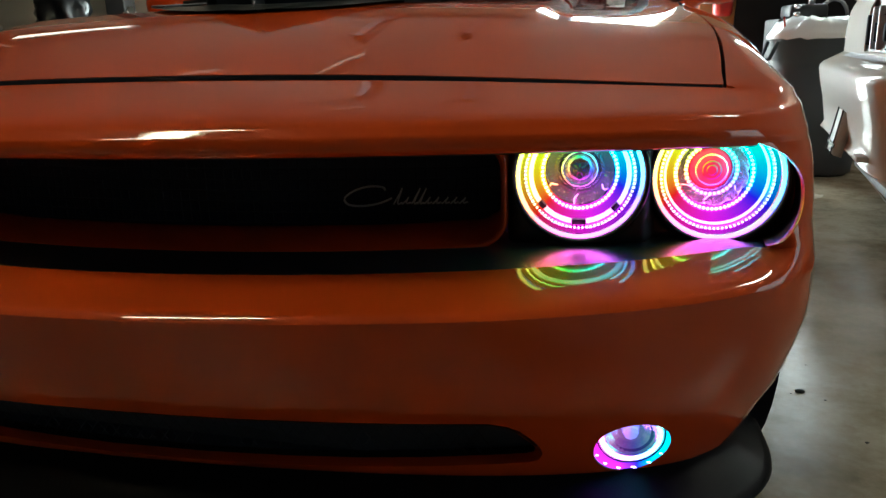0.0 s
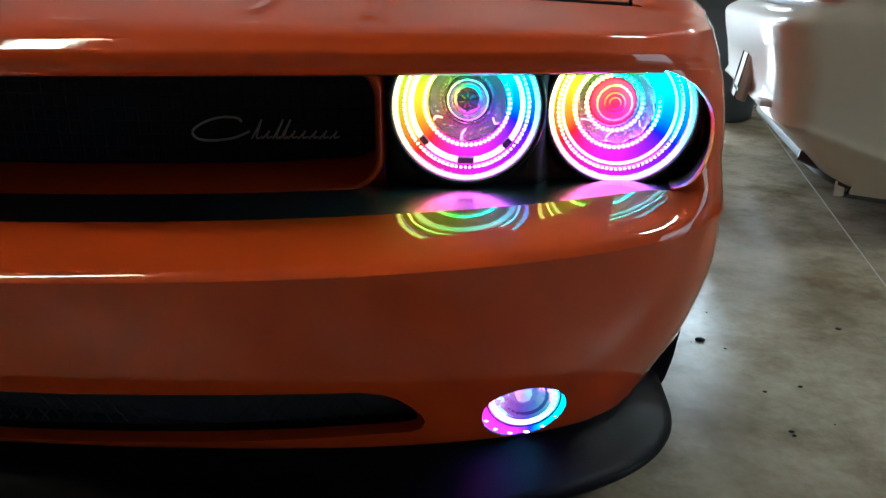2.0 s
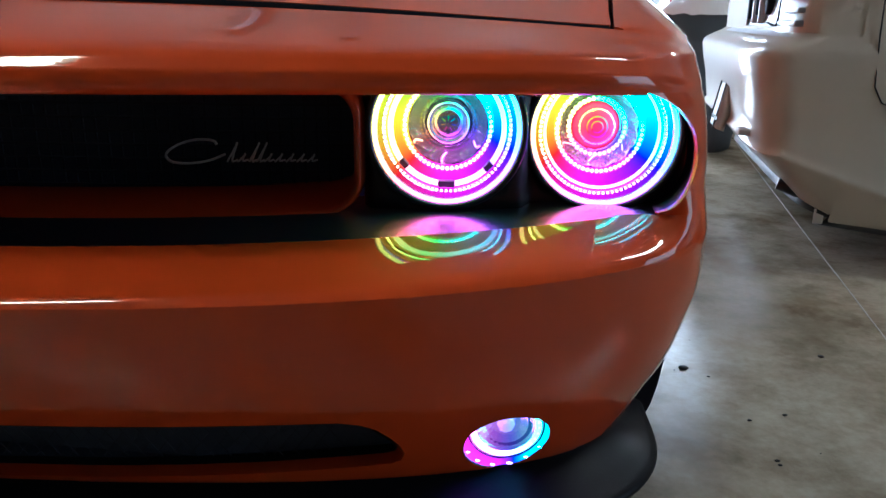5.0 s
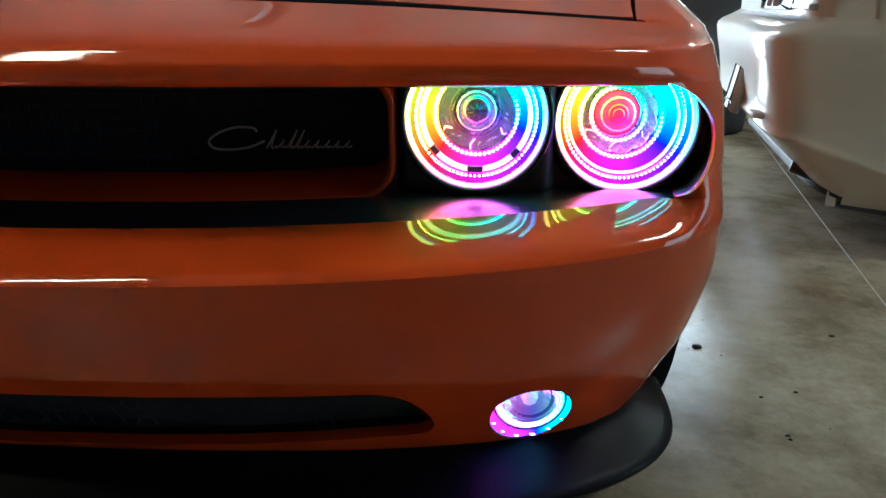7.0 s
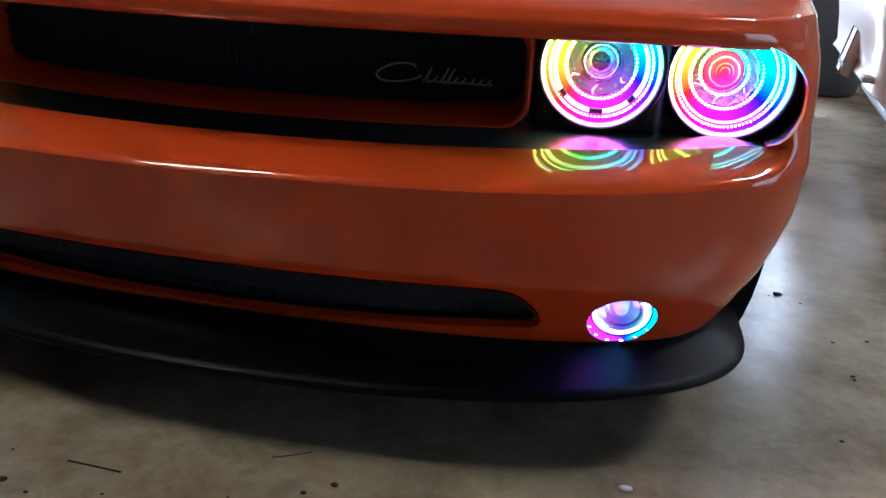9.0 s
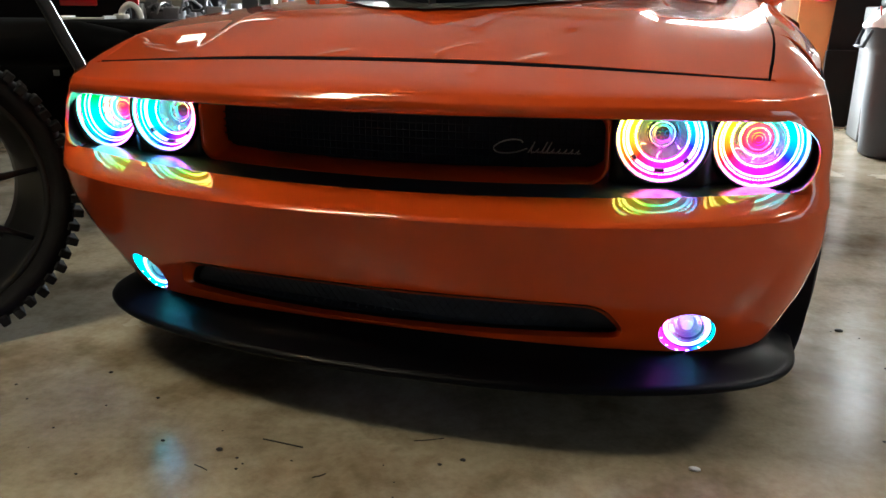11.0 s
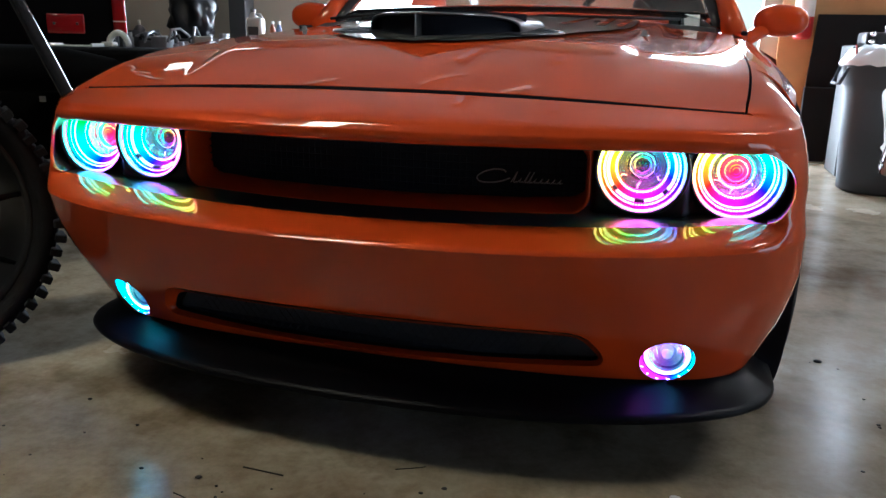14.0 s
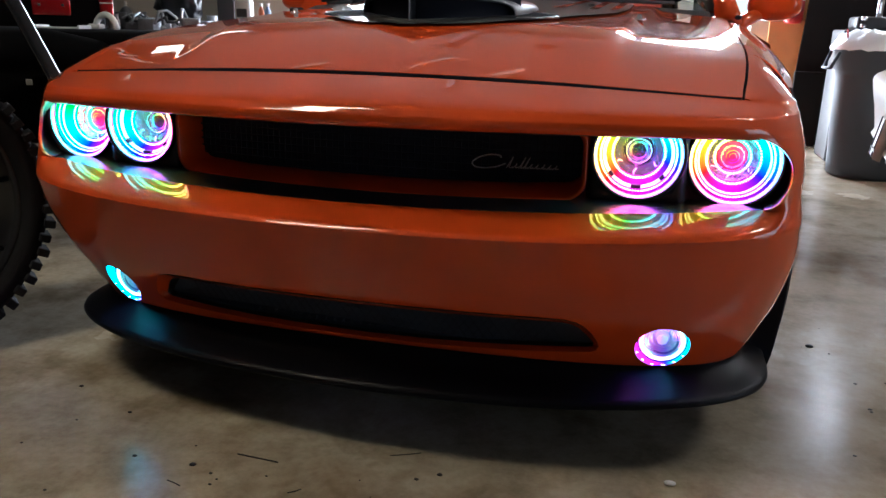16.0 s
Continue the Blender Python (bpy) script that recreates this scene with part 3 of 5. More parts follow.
for k in range(-20, 21):
    x = k * 0.021
    for dx in (0.026, -0.026):
        tube([(x - dx, 0.112 + 0.16 * x * x, 0.256), (x + dx, 0.112 + 0.16 * x * x, 0.322)], 0.0006, 5, bm)
part("intake_mesh", bm, MESH, car, "fine black mesh")

# dark housing panels round the lamps, with round holes
IN_LAMP, OUT_LAMP = Vector((0.559, 0.162, 0.661)), Vector((0.741, 0.187, 0.657))


def panel_y(x):
    return smooth_line([(0.46, 0.19), (0.470, 0.170), (0.645, 0.172), (0.66, 0.193), (0.81, 0.199), (0.84, 0.225), (0.858, 0.27)], x)


for side in (1, -1):
    pan = part("lamp_housing", grid([[Vector((side * x, panel_y(x), 0.55 + 0.19 * j / 6)) for x in [0.462 + 0.392 * k / 40 for k in range(41)]] for j in range(7)]), GLOSS, car, "gloss black lamp housing")
    sheet(pan, 0.004)
    holes = []
    for c0 in (IN_LAMP, OUT_LAMP):
        c = bmesh.new()
        bmesh.ops.create_cone(c, cap_ends=True, segments=64, radius1=0.0885, radius2=0.0885, depth=0.3, matrix=pose(side * c0.x, c0.y, c0.z, 90, 0, 0))
        holes.append(c)
    cut(pan, holes)

# black shelf below the lamps, flush with the ledge
shelf = [(y, 0.549 + 0.094 * (y - 0.02)) for y in (0.02, 0.04, 0.06, 0.10, 0.14, 0.18)]
rows = []
for y0, z0 in shelf:
    rows.append([Vector((k / 104 * 0.842, level_y(level(y0, 0, 0, 0.886, 6.5, 0.166), k / 104 * 0.842), z0 + 0.0345 * (k / 104 * 0.842) ** 2)) for k in range(-104, 105)])
part("lamp_shelf", grid(rows), SHELF, car, "gloss black ledge under the lamps")


# grille surround: an orange rounded frame, and a dark mesh inside
def round_rect(hw, z0, z1, rad, seg=8):
    pts = []
    for cx, cz, a0 in ((hw - rad, z1 - rad, 0), (-hw + rad, z1 - rad, 90), (-hw + rad, z0 + rad, 180), (hw - rad, z0 + rad, 270)):
        for k in range(seg + 1):
            a = radians(a0 + 90 * k / seg)
            pts.append((cx + rad * math.cos(a), cz + rad * math.sin(a)))
    # more points along the long sides
    out = []
    for (xa, za), (xb, zb) in zip(pts, pts[1:] + pts[:1]):
        out.append((xa, za))
        if abs(xa - xb) > 0.3:
            out += [(xa + (xb - xa) * k / 20, za + (zb - za) * k / 20) for k in range(1, 20)]
    return out


rows = []
for hw, z0, z1, rad, y in ((0.458, 0.560, 0.716, 0.040, 0.22), (0.464, 0.555, 0.716, 0.040, 0.150), (0.464, 0.552, 0.714, 0.042, 0.124), (0.462, 0.552, 0.711, 0.042, 0.116), (0.458, 0.555, 0.706, 0.040, 0.114), (0.454, 0.559, 0.701, 0.038, 0.119), (0.448, 0.573, 0.693, 0.034, 0.165), (0.447, 0.575, 0.691, 0.032, 0.205)):
    rows.append([Vector((x, y + 0.20 * x * x, z + (0.052 - 0.026 * (z - z0) / (z1 - z0)) * x * x)) for x, z in round_rect(hw, z0, z1, rad)])
part("grille_surround", grid(rows, closed=True), ORANGE, car, "orange painted grille surround")
bm = bmesh.new()
rows = [[Vector((k / 20 * 0.468, 0.225 + 0.16 * (k / 20 * 0.468) ** 2, z)) for k in range(-20, 21)] for z in (0.555, 0.65, 0.73)]
part("grille_backing", grid(rows), GRILLE, car, smooth=False)
bm = bmesh.new()
for j in range(9):
    z = 0.580 + j * 0.0165
    tube([(x / 10 * 0.46, 0.203 + 0.18 * (x / 10 * 0.46) ** 2, z) for x in range(-10, 11)], 0.0018, 5, bm)
for k in range(-31, 32):
    x = k * 0.0147
    tube([(x, 0.206 + 0.18 * x * x, 0.574), (x, 0.206 + 0.18 * x * x, 0.725)], 0.0015, 5, bm)
part("grille_mesh", bm, MESH, car, "black egg-crate grille mesh")

# script badge: one looped stroke and slanted bars
def on_grille(x, z):
    return Vector((x, 0.192 + 0.16 * x * x, z))


def stroke(points, r):
    """A pen stroke, curved smoothly through (along, up) points of the badge."""
    n = len(points) - 1
    us, vs = [(i, p[0]) for i, p in enumerate(points)], [(i, p[1]) for i, p in enumerate(points)]
    fine = [(smooth_line(us, n * k / (5 * n)), smooth_line(vs, n * k / (5 * n))) for k in range(5 * n + 1)]
    return tube([on_grille(0.220 + 0.180 * u, 0.6085 + 0.036 * v) for u, v in fine], r, 6)


badge = part("badge", stroke([(0.34, 0.66), (0.31, 0.80), (0.20, 0.82), (0.08, 0.64), (0.0, 0.34), (0.03, 0.08), (0.14, 0.02), (0.28, 0.12), (0.39, 0.34)], 0.0017), BADGE, car, "small silver script badge")
for u0, hgt, wid in ((0.40, 0.72, 0.06), (0.47, 0.36, 0.06), (0.545, 0.72, 0.04), (0.595, 0.72, 0.04), (0.645, 0.36, 0.055), (0.715, 0.36, 0.06), (0.79, 0.36, 0.055), (0.86, 0.36, 0.055), (0.93, 0.34, 0.06)):
    part("badge_stroke", stroke([(u0, 0.08), (u0 + 0.03 + 0.04 * hgt, hgt * 0.8), (u0 + 0.03 + 0.06 * hgt, hgt), (u0 + wid * 0.55, 0.12), (u0 + wid + 0.012, 0.16)], 0.0013), BADGE, badge)


# ---- lamps ----
def beads(radius, y, count, size, bm=None, start=0.0):
    bm = bm or bmesh.new()
    for k in range(count):
        a = 2 * math.pi * k / count + start
        bmesh.ops.create_icosphere(bm, subdivisions=1, radius=size, matrix=Matrix.Translation((radius * math.cos(a), y, radius * math.sin(a))))
    return bm


def ring(radius, y, r, seg=64, minor=8):
    return lathe([(radius + r * math.cos(2 * math.pi * k / minor), y + r * math.sin(2 * math.pi * k / minor)) for k in range(minor + 1)], "y", seg)


def flutes(profile, count, depth, twist=0.0):
    """A turned bowl whose wall is folded into flat flutes."""
    rows = []
    for i, (r, h) in enumerate(profile):
        row = []
        for k in range(2 * count):
            a = math.pi * (k + twist * i) / count
            rr = r + (depth if k % 2 else -depth) * r / profile[0][0]
            row.append(Vector((rr * math.cos(a), h, rr * math.sin(a))))
        rows.append(row)
    return grid(rows, closed=True)


def headlight(at, hue_left, turn, outer_lamp):
    """One round lamp: LED rings in steps, a fluted chrome bowl, a projector with its own ring of dots."""
    leds, halo, band, faint, core, rim, spill = (rainbow("led_" + n, s, hue_left, turn, 0.02, sat) for n, s, sat in (("dots", 15.0, 0.90), ("halo", 9.0, 0.88), ("band", 2.2, 0.985), ("faint", 0.80, 0.996), ("core", 6.0, 0.82), ("rim", 6.0, 0.87), ("spill", 0.60, 0.997)))
    # the chrome emits faintly: LED reflections put into the bowl's colour
    chrome = rainbow("bowl_chrome_led_glow", 0.10, hue_left, turn, 0.72, 0.75, metal=1.0)
    R = 0.087
    lamp = part("headlight", lathe([(R + 0.006, 0.012), (R + 0.005, -0.002), (R + 0.001, -0.005), (R - 0.002, 0.0), (R - 0.003, 0.012), (R - 0.0035, 0.03)], "y", 72), GLOSS, car, "round lamp with rainbow LED rings and a projector", at=at)
    part("halo_ring", ring(R - 0.0046, 0.004, 0.0027), rim, lamp, "glowing outer LED ring")
    part("bowl", lathe([(R - 0.006, 0.006), (R - 0.010, 0.018), (R - 0.013, 0.020), (R - 0.016, 0.028), (R - 0.024, 0.032), (R - 0.027, 0.045), (R - 0.034, 0.050)], "y", 72), BOWL, lamp, "chrome reflector bowl")
    part("fluted_bowl", flutes([(0.0480, 0.0490), (0.0465, 0.0580), (0.0435, 0.0700), (0.0400, 0.0840), (0.0340, 0.0920)], 11 if outer_lamp else 9, 0.0017, 0.5), chrome, lamp, "fluted chrome reflector with painted LED glow")
    # the reflector_glow bands emit to paint the LEDs' spill on the reflector
    part("reflector_glow", lathe([(0.0802, 0.0095), (0.0750, 0.0165)], "y", 72), spill, lamp, "reflector band with painted LED spill")
    part("led_ring", beads(0.0728, 0.0160, 84, 0.0020), leds, lamp, "dotted LED ring")
    part("led_band", lathe([(0.0710, 0.0205), (0.0690, 0.0222)], "y", 72), band, lamp, "glowing diffuser band")
    part("led_band", lathe([(0.0689, 0.0223), (0.0656 if outer_lamp else 0.0630, 0.0252 if outer_lamp else 0.0275)], "y", 72), core, lamp, "white-hot diffuser band")
    part("reflector_glow", lathe([(0.0655 if outer_lamp else 0.0629, 0.0254 if outer_lamp else 0.0278), (0.0600, 0.0310), (0.0545, 0.0412)], "y", 72), faint, lamp, "reflector band with painted LED spill")
    part("led_band", lathe([(0.0543, 0.0415), (0.0478, 0.0475)], "y", 72), band, lamp, "glowing diffuser band")
    part("led_ring", beads(0.0510, 0.0420, 56, 0.0027), leds, lamp, "dotted LED ring")
    # small chrome pegs drawn for squiggly LED reflections in the bowl; every fifth glows
    rng_ = random.Random(7)
    for k in range(16):
        a = radians(185 + 170 * (k + rng_.random()) / 16)
        p0, p1 = 0.0440, 0.0440 - 0.004 - 0.006 * rng_.random()
        y0 = 0.062 + 0.010 * rng_.random()
        part("glint_peg", tube([(p0 * math.cos(a), y0, p0 * math.sin(a)), (p1 * math.cos(a + 0.12), y0 - 0.006, p1 * math.sin(a + 0.12))], 0.0008, 5), halo if k % 5 == 2 else REFL, lamp)
    if outer_lamp:
        part("led_ring", beads(0.0345, 0.066, 36, 0.0029), halo, lamp, "dotted LED ring round the projector")
        part("projector_ring", beads(0.0215, 0.0645, 40, 0.0008), halo, lamp, "fine dotted ring before the lens")
        part("lens_edge", ring(0.0125, 0.0620, 0.0006, 40, 6), faint, lamp, "thin ring on the lens")
        part("lens_edge", ring(0.0070, 0.0608, 0.0005, 32, 6), faint, lamp, "thin ring on the lens")
        eye = glow("projector_red", (0.80, 0.012, 0.075), 0.85)
    else:
        part("projector_ring", beads(0.0245, 0.0640, 52, 0.0008), halo, lamp, "fine dotted ring before the lens")
        part("projector_ring", beads(0.0340, 0.0700, 44, 0.0010), faint, lamp, "fine dotted ring")
        # coloured light streaks on the lens, drawn as thin glowing bars
        for k in range(7):
            a = radians(90 + 360 * k / 7)
            part("lens_streak", tube([(0.004 * math.cos(a), 0.0595, 0.004 * math.sin(a)), (0.019 * math.cos(a), 0.0655, 0.019 * math.sin(a))], 0.0003, 5), spill, lamp)
        for a, w in ((-140, 0.006), (-90, 0.010), (-42, 0.006)):
            g = box(0.0618, 0.0694, 0.0165, 0.030, -w, w, 0.0015)
            bmesh.ops.transform(g, matrix=pose(0, 0, 0, 0, -a, 0), verts=g.verts)
            part("bezel_tab", g, TAB, lamp, "dark tab on the inner ring", smooth=False)
        eye = material("projector_glass_dark", (0.30, 0.24, 0.40), 0.14, 0.75, 1.0)
    part("projector_sleeve", lathe([(0.034, 0.092), (0.034, 0.080), (0.030, 0.076), (0.028, 0.080)], "y", 48), REFL, lamp, "chrome projector sleeve")
    part("projector_lens", lathe([(0.028 * k, 0.080 + d) for k, d in ((1.0, 0.0), (0.93, -0.008), (0.72, -0.014), (0.43, -0.018), (0.14, -0.0195), (0.004, -0.020))], "y", 40), eye, lamp, "domed projector lens")
    return lamp


for side in (1, -1):
    hue, turn = (0.12, -1.0) if side > 0 else (0.47, 1.0)
    headlight((side * IN_LAMP.x, IN_LAMP.y, IN_LAMP.z), hue, turn, False)
    headlight((side * OUT_LAMP.x, OUT_LAMP.y, OUT_LAMP.z), hue - 0.04, turn, True)


def foglight(side, hue_left, turn):
    """A round lamp sunk into the bumper's sloping face."""
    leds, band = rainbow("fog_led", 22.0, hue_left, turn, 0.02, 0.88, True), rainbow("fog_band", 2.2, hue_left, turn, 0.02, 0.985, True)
    soft = rainbow("fog_spill", 0.16, hue_left, turn, 0.02, 0.9, True)
    at = Vector((side * FOG.x, 0.14, FOG.z))
    seg, deep = 56, 0.075

    def rim(r, d, step=1):
        """Points at radius r, the share d of the way from the bumper's skin to the lamp's bottom."""
        out = []
        for k in range(0, seg, step):
            a = 2 * math.pi * k / seg
            x, z = at.x + r * math.cos(a), at.z + r * math.sin(a)
            skin = face_y(at.x + side * abs(x - at.x) if (x - at.x) * side > 0 else x, z) + 0.001
            out.append(Vector((x, skin + (at.y + deep - skin) * d, z)) - at)
        return out

    lamp = part("fog_light", grid([rim(0.0570, 0.0), rim(0.0560, -0.02), rim(0.0552, 0.0), rim(0.0548, 0.06)], closed=True), GLOSS, car, "round fog lamp with coloured LED rings", at=at)
    part("led_band", grid([rim(0.0548, 0.06), rim(0.0535, 0.45), rim(0.0515, 0.60)], closed=True), band, lamp, "glowing rim")
    for p in rim(0.0545, 0.16)[31:52:4]:
        bm = bmesh.new()
        bmesh.ops.create_icosphere(bm, subdivisions=1, radius=0.0021, matrix=Matrix.Translation(p) @ Matrix.Diagonal((2.4, 1, 0.7, 1)))
        part("rim_dot", bm, leds, lamp, "bright dot on the rim")
    part("lip", grid([rim(0.0512, 0.60), rim(0.0495, 0.50), rim(0.0478, 0.56), rim(0.0472, 0.64)], closed=True), GLOSS, lamp, "black ring")
    part("led_ring", grid([rim(0.0470, 0.60), rim(0.0445, 0.555), rim(0.0405, 0.60), rim(0.0395, 0.66)], closed=True), rainbow("fog_ring", 13.0, hue_left, turn, 0.02, 0.88, True), lamp, "white-hot LED ring")
    bm = bmesh.new()
    for p in rim(0.0435, 0.565, 2):
        bmesh.ops.create_icosphere(bm, subdivisions=1, radius=0.0022, matrix=Matrix.Translation(p))
    part("led_dots", bm, leds, lamp, "dotted LED ring")
    # bowl, shield and inner band emit: the LED ring's reflected light painted on
    part("bowl", grid([rim(0.0392, 0.66, 2), rim(0.036, 0.74, 2), rim(0.028, 0.86, 2), rim(0.020, 0.95, 2), rim(0.002, 1.0, 2)], closed=True), rainbow("fog_bowl_glow", 0.32, hue_left, turn * 1.6, 0.75, 0.85, True, 1.0), lamp, "faceted chrome bowl with painted LED glow", smooth=False)
    part("bulb_shield", grid([rim(0.012, 0.84, 7), rim(0.011, 0.74, 7), rim(0.006, 0.70, 7), rim(0.0004, 0.69, 7)], closed=True), FOGGLOW, lamp, "faceted bulb shield with painted pale glow", smooth=False)
    part("bowl_glow", grid([rim(0.0345, 0.765, 2), rim(0.0300, 0.83, 2)], closed=True), soft, lamp, "band of painted LED glow in the bowl")
    return lamp


for side in (1, -1):
    foglight(side, 0.70 if side > 0 else 0.62, -3.0 if side > 0 else 2.0)

# ---- splitter ----
SPL = [(0.112, 0.236, -0.030, 0.815), (0.098, 0.214, -0.018, 0.824), (0.084, 0.196, -0.006, 0.834), (0.055, 0.179, 0.002, 0.850), (0.024, 0.169, 0.0, 0.872), (0.012, 0.164, 0.0, 0.884), (0.008, 0.157, 0.0, 0.888), (0.012, 0.150, 0.0, 0.886), (0.035, 0.146, 0.0, 0.87), (0.10, 0.145, 0.0, 0.83)]
bm = grid([nose_row(level(*r, 4.2, 0.19), count=40) for r in SPL])
part("splitter", bm, SPLIT, car, "satin black front splitter lip")
bm = box(-0.67, 0.67, 0.20, 4.5, 0.125, 0.20, 0.01)
part("undertray", bm, DARK, car, smooth=False)

# ---- hood ----
MID_Z = [(0.10, 0.790), (0.135, 0.803), (0.18, 0.8195), (0.24, 0.8405), (0.33, 0.8690), (0.41, 0.8905), (0.48, 0.9025), (0.55, 0.9105), (0.80, 0.9260), (1.30, 0.969), (1.60, 0.996)]


def gap_y(x):
    return level_y(HOODGAP, x)


def hood_z(x, y):
    e, m = smooth_line(EDGE_Z, y), smooth_line(MID_Z, y)
    u = abs(x) / smooth_line(EDGE_X, y)
    # raised centre with a soft ridge on each side
    k = min(1, max(0, (y - 0.17) / 0.24))
    z = m + (e + 0.012 * k - m) * (u**2.2)
    z -= 0.012 * k * (1 / (1 + math.exp(-(abs(x) - 0.463 - 0.07 * y) / 0.0075)))
    return z


rows = []
for j in range(61):
    s = j / 60
    row = []
    for k in range(-140, 141):
        u = k / 140
        y = gap_y(u * 0.735) + 0.009 + s * (1.54 - 0.12 * u * u - gap_y(u * 0.735))
        x = u * (smooth_line(EDGE_X, y) - 0.004)
        z = hood_z(x, y)
        if j == 1:
            y = rows[0][k + 140].y + 0.004
            z = hood_z(x, y)
        row.append(Vector((x, y, z)))
    rows.append(row)
hood = part("hood", grid(rows), ORANGE, car, "orange painted hood with raised centre")
sheet(hood, 0.01)
crisp(hood)
# dark ribbon before the hood's front edge stands in for the gap's shade
seal = rows[0]
part("hood_gap_shade", grid([[Vector((p.x, p.y - 0.0025, p.z - 0.016)) for p in seal], [Vector((p.x, p.y - 0.0030, p.z - 0.004)) for p in seal], [Vector((p.x, p.y - 0.0012, p.z - 0.0008)) for p in seal]]), DARK, car, "dark strip painting the shaded gap along the hood edge")
bm = grid([[Vector((p.x, p.y - 0.02, p.z - 0.02)) for p in rows[0]], [Vector((p.x, p.y + 0.03, p.z - 0.02)) for p in rows[0]]])
part("hood_gap", bm, DARK, car, smooth=False)
for side in (1, -1):
    pts = [(smooth_line(EDGE_X, y), y, smooth_line(EDGE_Z, y) - 0.02) for y in [0.15 + 1.1 * k / 24 for k in range(25)]]
    part("hood_gap", grid([[Vector((side * (x - 0.03), y, z)) for x, y, z in pts], [Vector((side * (x + 0.02), y, z)) for x, y, z in pts]]), DARK, car, smooth=False)

# graphite centre panel round the scoop and before the cowl, with orange slits
BAND_W = [(0.43, 0.09), (0.46, 0.16), (0.52, 0.22), (0.62, 0.29), (0.80, 0.34), (1.08, 0.46), (1.48, 0.485)]
rr = []
for j in range(61):
    y = 0.43 + 1.08 * j / 60
    w = smooth_line(BAND_W, y)
    rr.append([Vector((w * k / 60, y, hood_z(w * k / 60, y) + 0.0055)) for k in range(-60, 61)])
part("cowl_band", grid(rr), GREYSTRIPE, car, "graphite panel round the scoop and before the windscreen")
for side in (1, -1):
    for f0, f1, b0, b1 in ((0.250, 0.275, 0.313, 0.337), (0.362, 0.390, 0.380, 0.408), (0.425, 0.448, 0.443, 0.466)):
        rr = []
        for j in range(7):
            s = j / 6
            y = 1.12 + 0.37 * s
            rr.append([Vector((side * x, y, hood_z(x, y) + 0.0080)) for x in (f0 + (b0 - f0) * s, f1 + (b1 - f1) * s)])
        part("stripe", grid(rr), ORANGE, car, "orange slit in the graphite panel")
for side in (1, -1):
    x, y = side * 0.52, 0.92
    z = hood_z(x, y)
    part("hood_pin", lathe([(0.018, z), (0.018, z + 0.004), (0.008, z + 0.006), (0.006, z + 0.016), (0.0001, z + 0.017)], "z", 20, (x, y, 0)), CHROME, car, "chrome hood pin")
    x, y = side * 0.355, 1.30
    z = hood_z(x, y)
    part("washer_nozzle", box(x - 0.012, x + 0.012, y - 0.010, y + 0.012, z - 0.002, z + 0.012, 0.004), BLACK, car)

# ---- shaker scoop ----
def scoop_front(x):
    """The bowed plan of the scoop's mouth."""
    return 0.445 + 0.25 * (abs(x) / 0.21) ** 1.8


def scoop_outline(grow, zlow, ztop):
    pts = []
    for k in range(41):
        a = math.pi * k / 40
        c, s = math.cos(a), math.sin(a)
        pts.append(((0.212 + grow) * math.copysign(abs(c) ** 0.32, c), zlow + (ztop - zlow) * abs(s) ** 0.36))
    return pts


rows = []
for dy, g, top, f, y1 in ((0.030, -0.006, 0.958, 0, 0), (0.004, -0.003, 0.960, 0, 0), (0.0, 0.0, 0.962, 0, 0), (0.004, 0.003, 0.964, 0, 0), (0.03, 0.008, 0.967, 0, 0), (0.08, 0.014, 0.970, 0.2, 0.75), (0.16, 0.018, 0.972, 0.6, 0.86), (0.0, 0.018, 0.974, 1, 1.0), (0.0, 0.0, 0.972, 1, 1.08), (0.0, -0.03, 0.955, 1, 1.13)):
    rows.append([Vector((x, (scoop_front(x) + dy) * (1 - f) + y1 * f, z)) for x, z in scoop_outline(g, 0.897, top)])
scoop = part("scoop", grid(rows), SILVERTRIM, car, "silver shaker scoop with twin black openings")
rr = [[Vector((x, scoop_front(x) + 0.045, z)) for x in [0.215 * k / 20 for k in range(-20, 21)]] for z in (0.88, 0.972)]
part("scoop_throat", grid(rr), DARK, scoop, "dark scoop opening", smooth=False)
part("scoop_divider", box(-0.0016, 0.0016, 0.440, 0.49, 0.900, 0.962, 0.0005), SILVERTRIM, scoop, "thin centre divider")
rr = []
for d, z in ((-0.034, None), (-0.020, None), (-0.009, 0.902), (-0.003, 0.907), (0.0, 0.909), (0.05, 0.909)):
    row = []
    for k in range(-20, 21):
        x = 0.225 * k / 20
        y = scoop_front(x) + d
        row.append(Vector((x, y, hood_z(x, y) + 0.007 if z is None else max(z, hood_z(x, y) + 0.006))))
    rr.append(row)
part("scoop_lip", grid(rr), GREYSTRIPE, scoop, "graphite lip under the openings")
GAP = [(0.205, 0.90), (0.262, 0.84), (0.31, 0.745), (0.322, 0.70), (0.29, 0.62), (0.235, 0.57)]
for side in (1, -1):
    rr = [[Vector((side * f * x, y, hood_z(f * x, y) + 0.0075)) for x, y in GAP] for f in (0.55, 0.7, 0.85, 1.0)]
    part("scoop_gap", grid(rr), DARK, car, "dark opening in the hood beside the scoop")
    part("scoop_trim", tube([(side * x, y, hood_z(x, y) + 0.008) for x, y in GAP], [0.0015, 0.0025, 0.0035, 0.004, 0.003, 0.002], 8), SILVERTRIM, car, "silver trim beside the scoop")

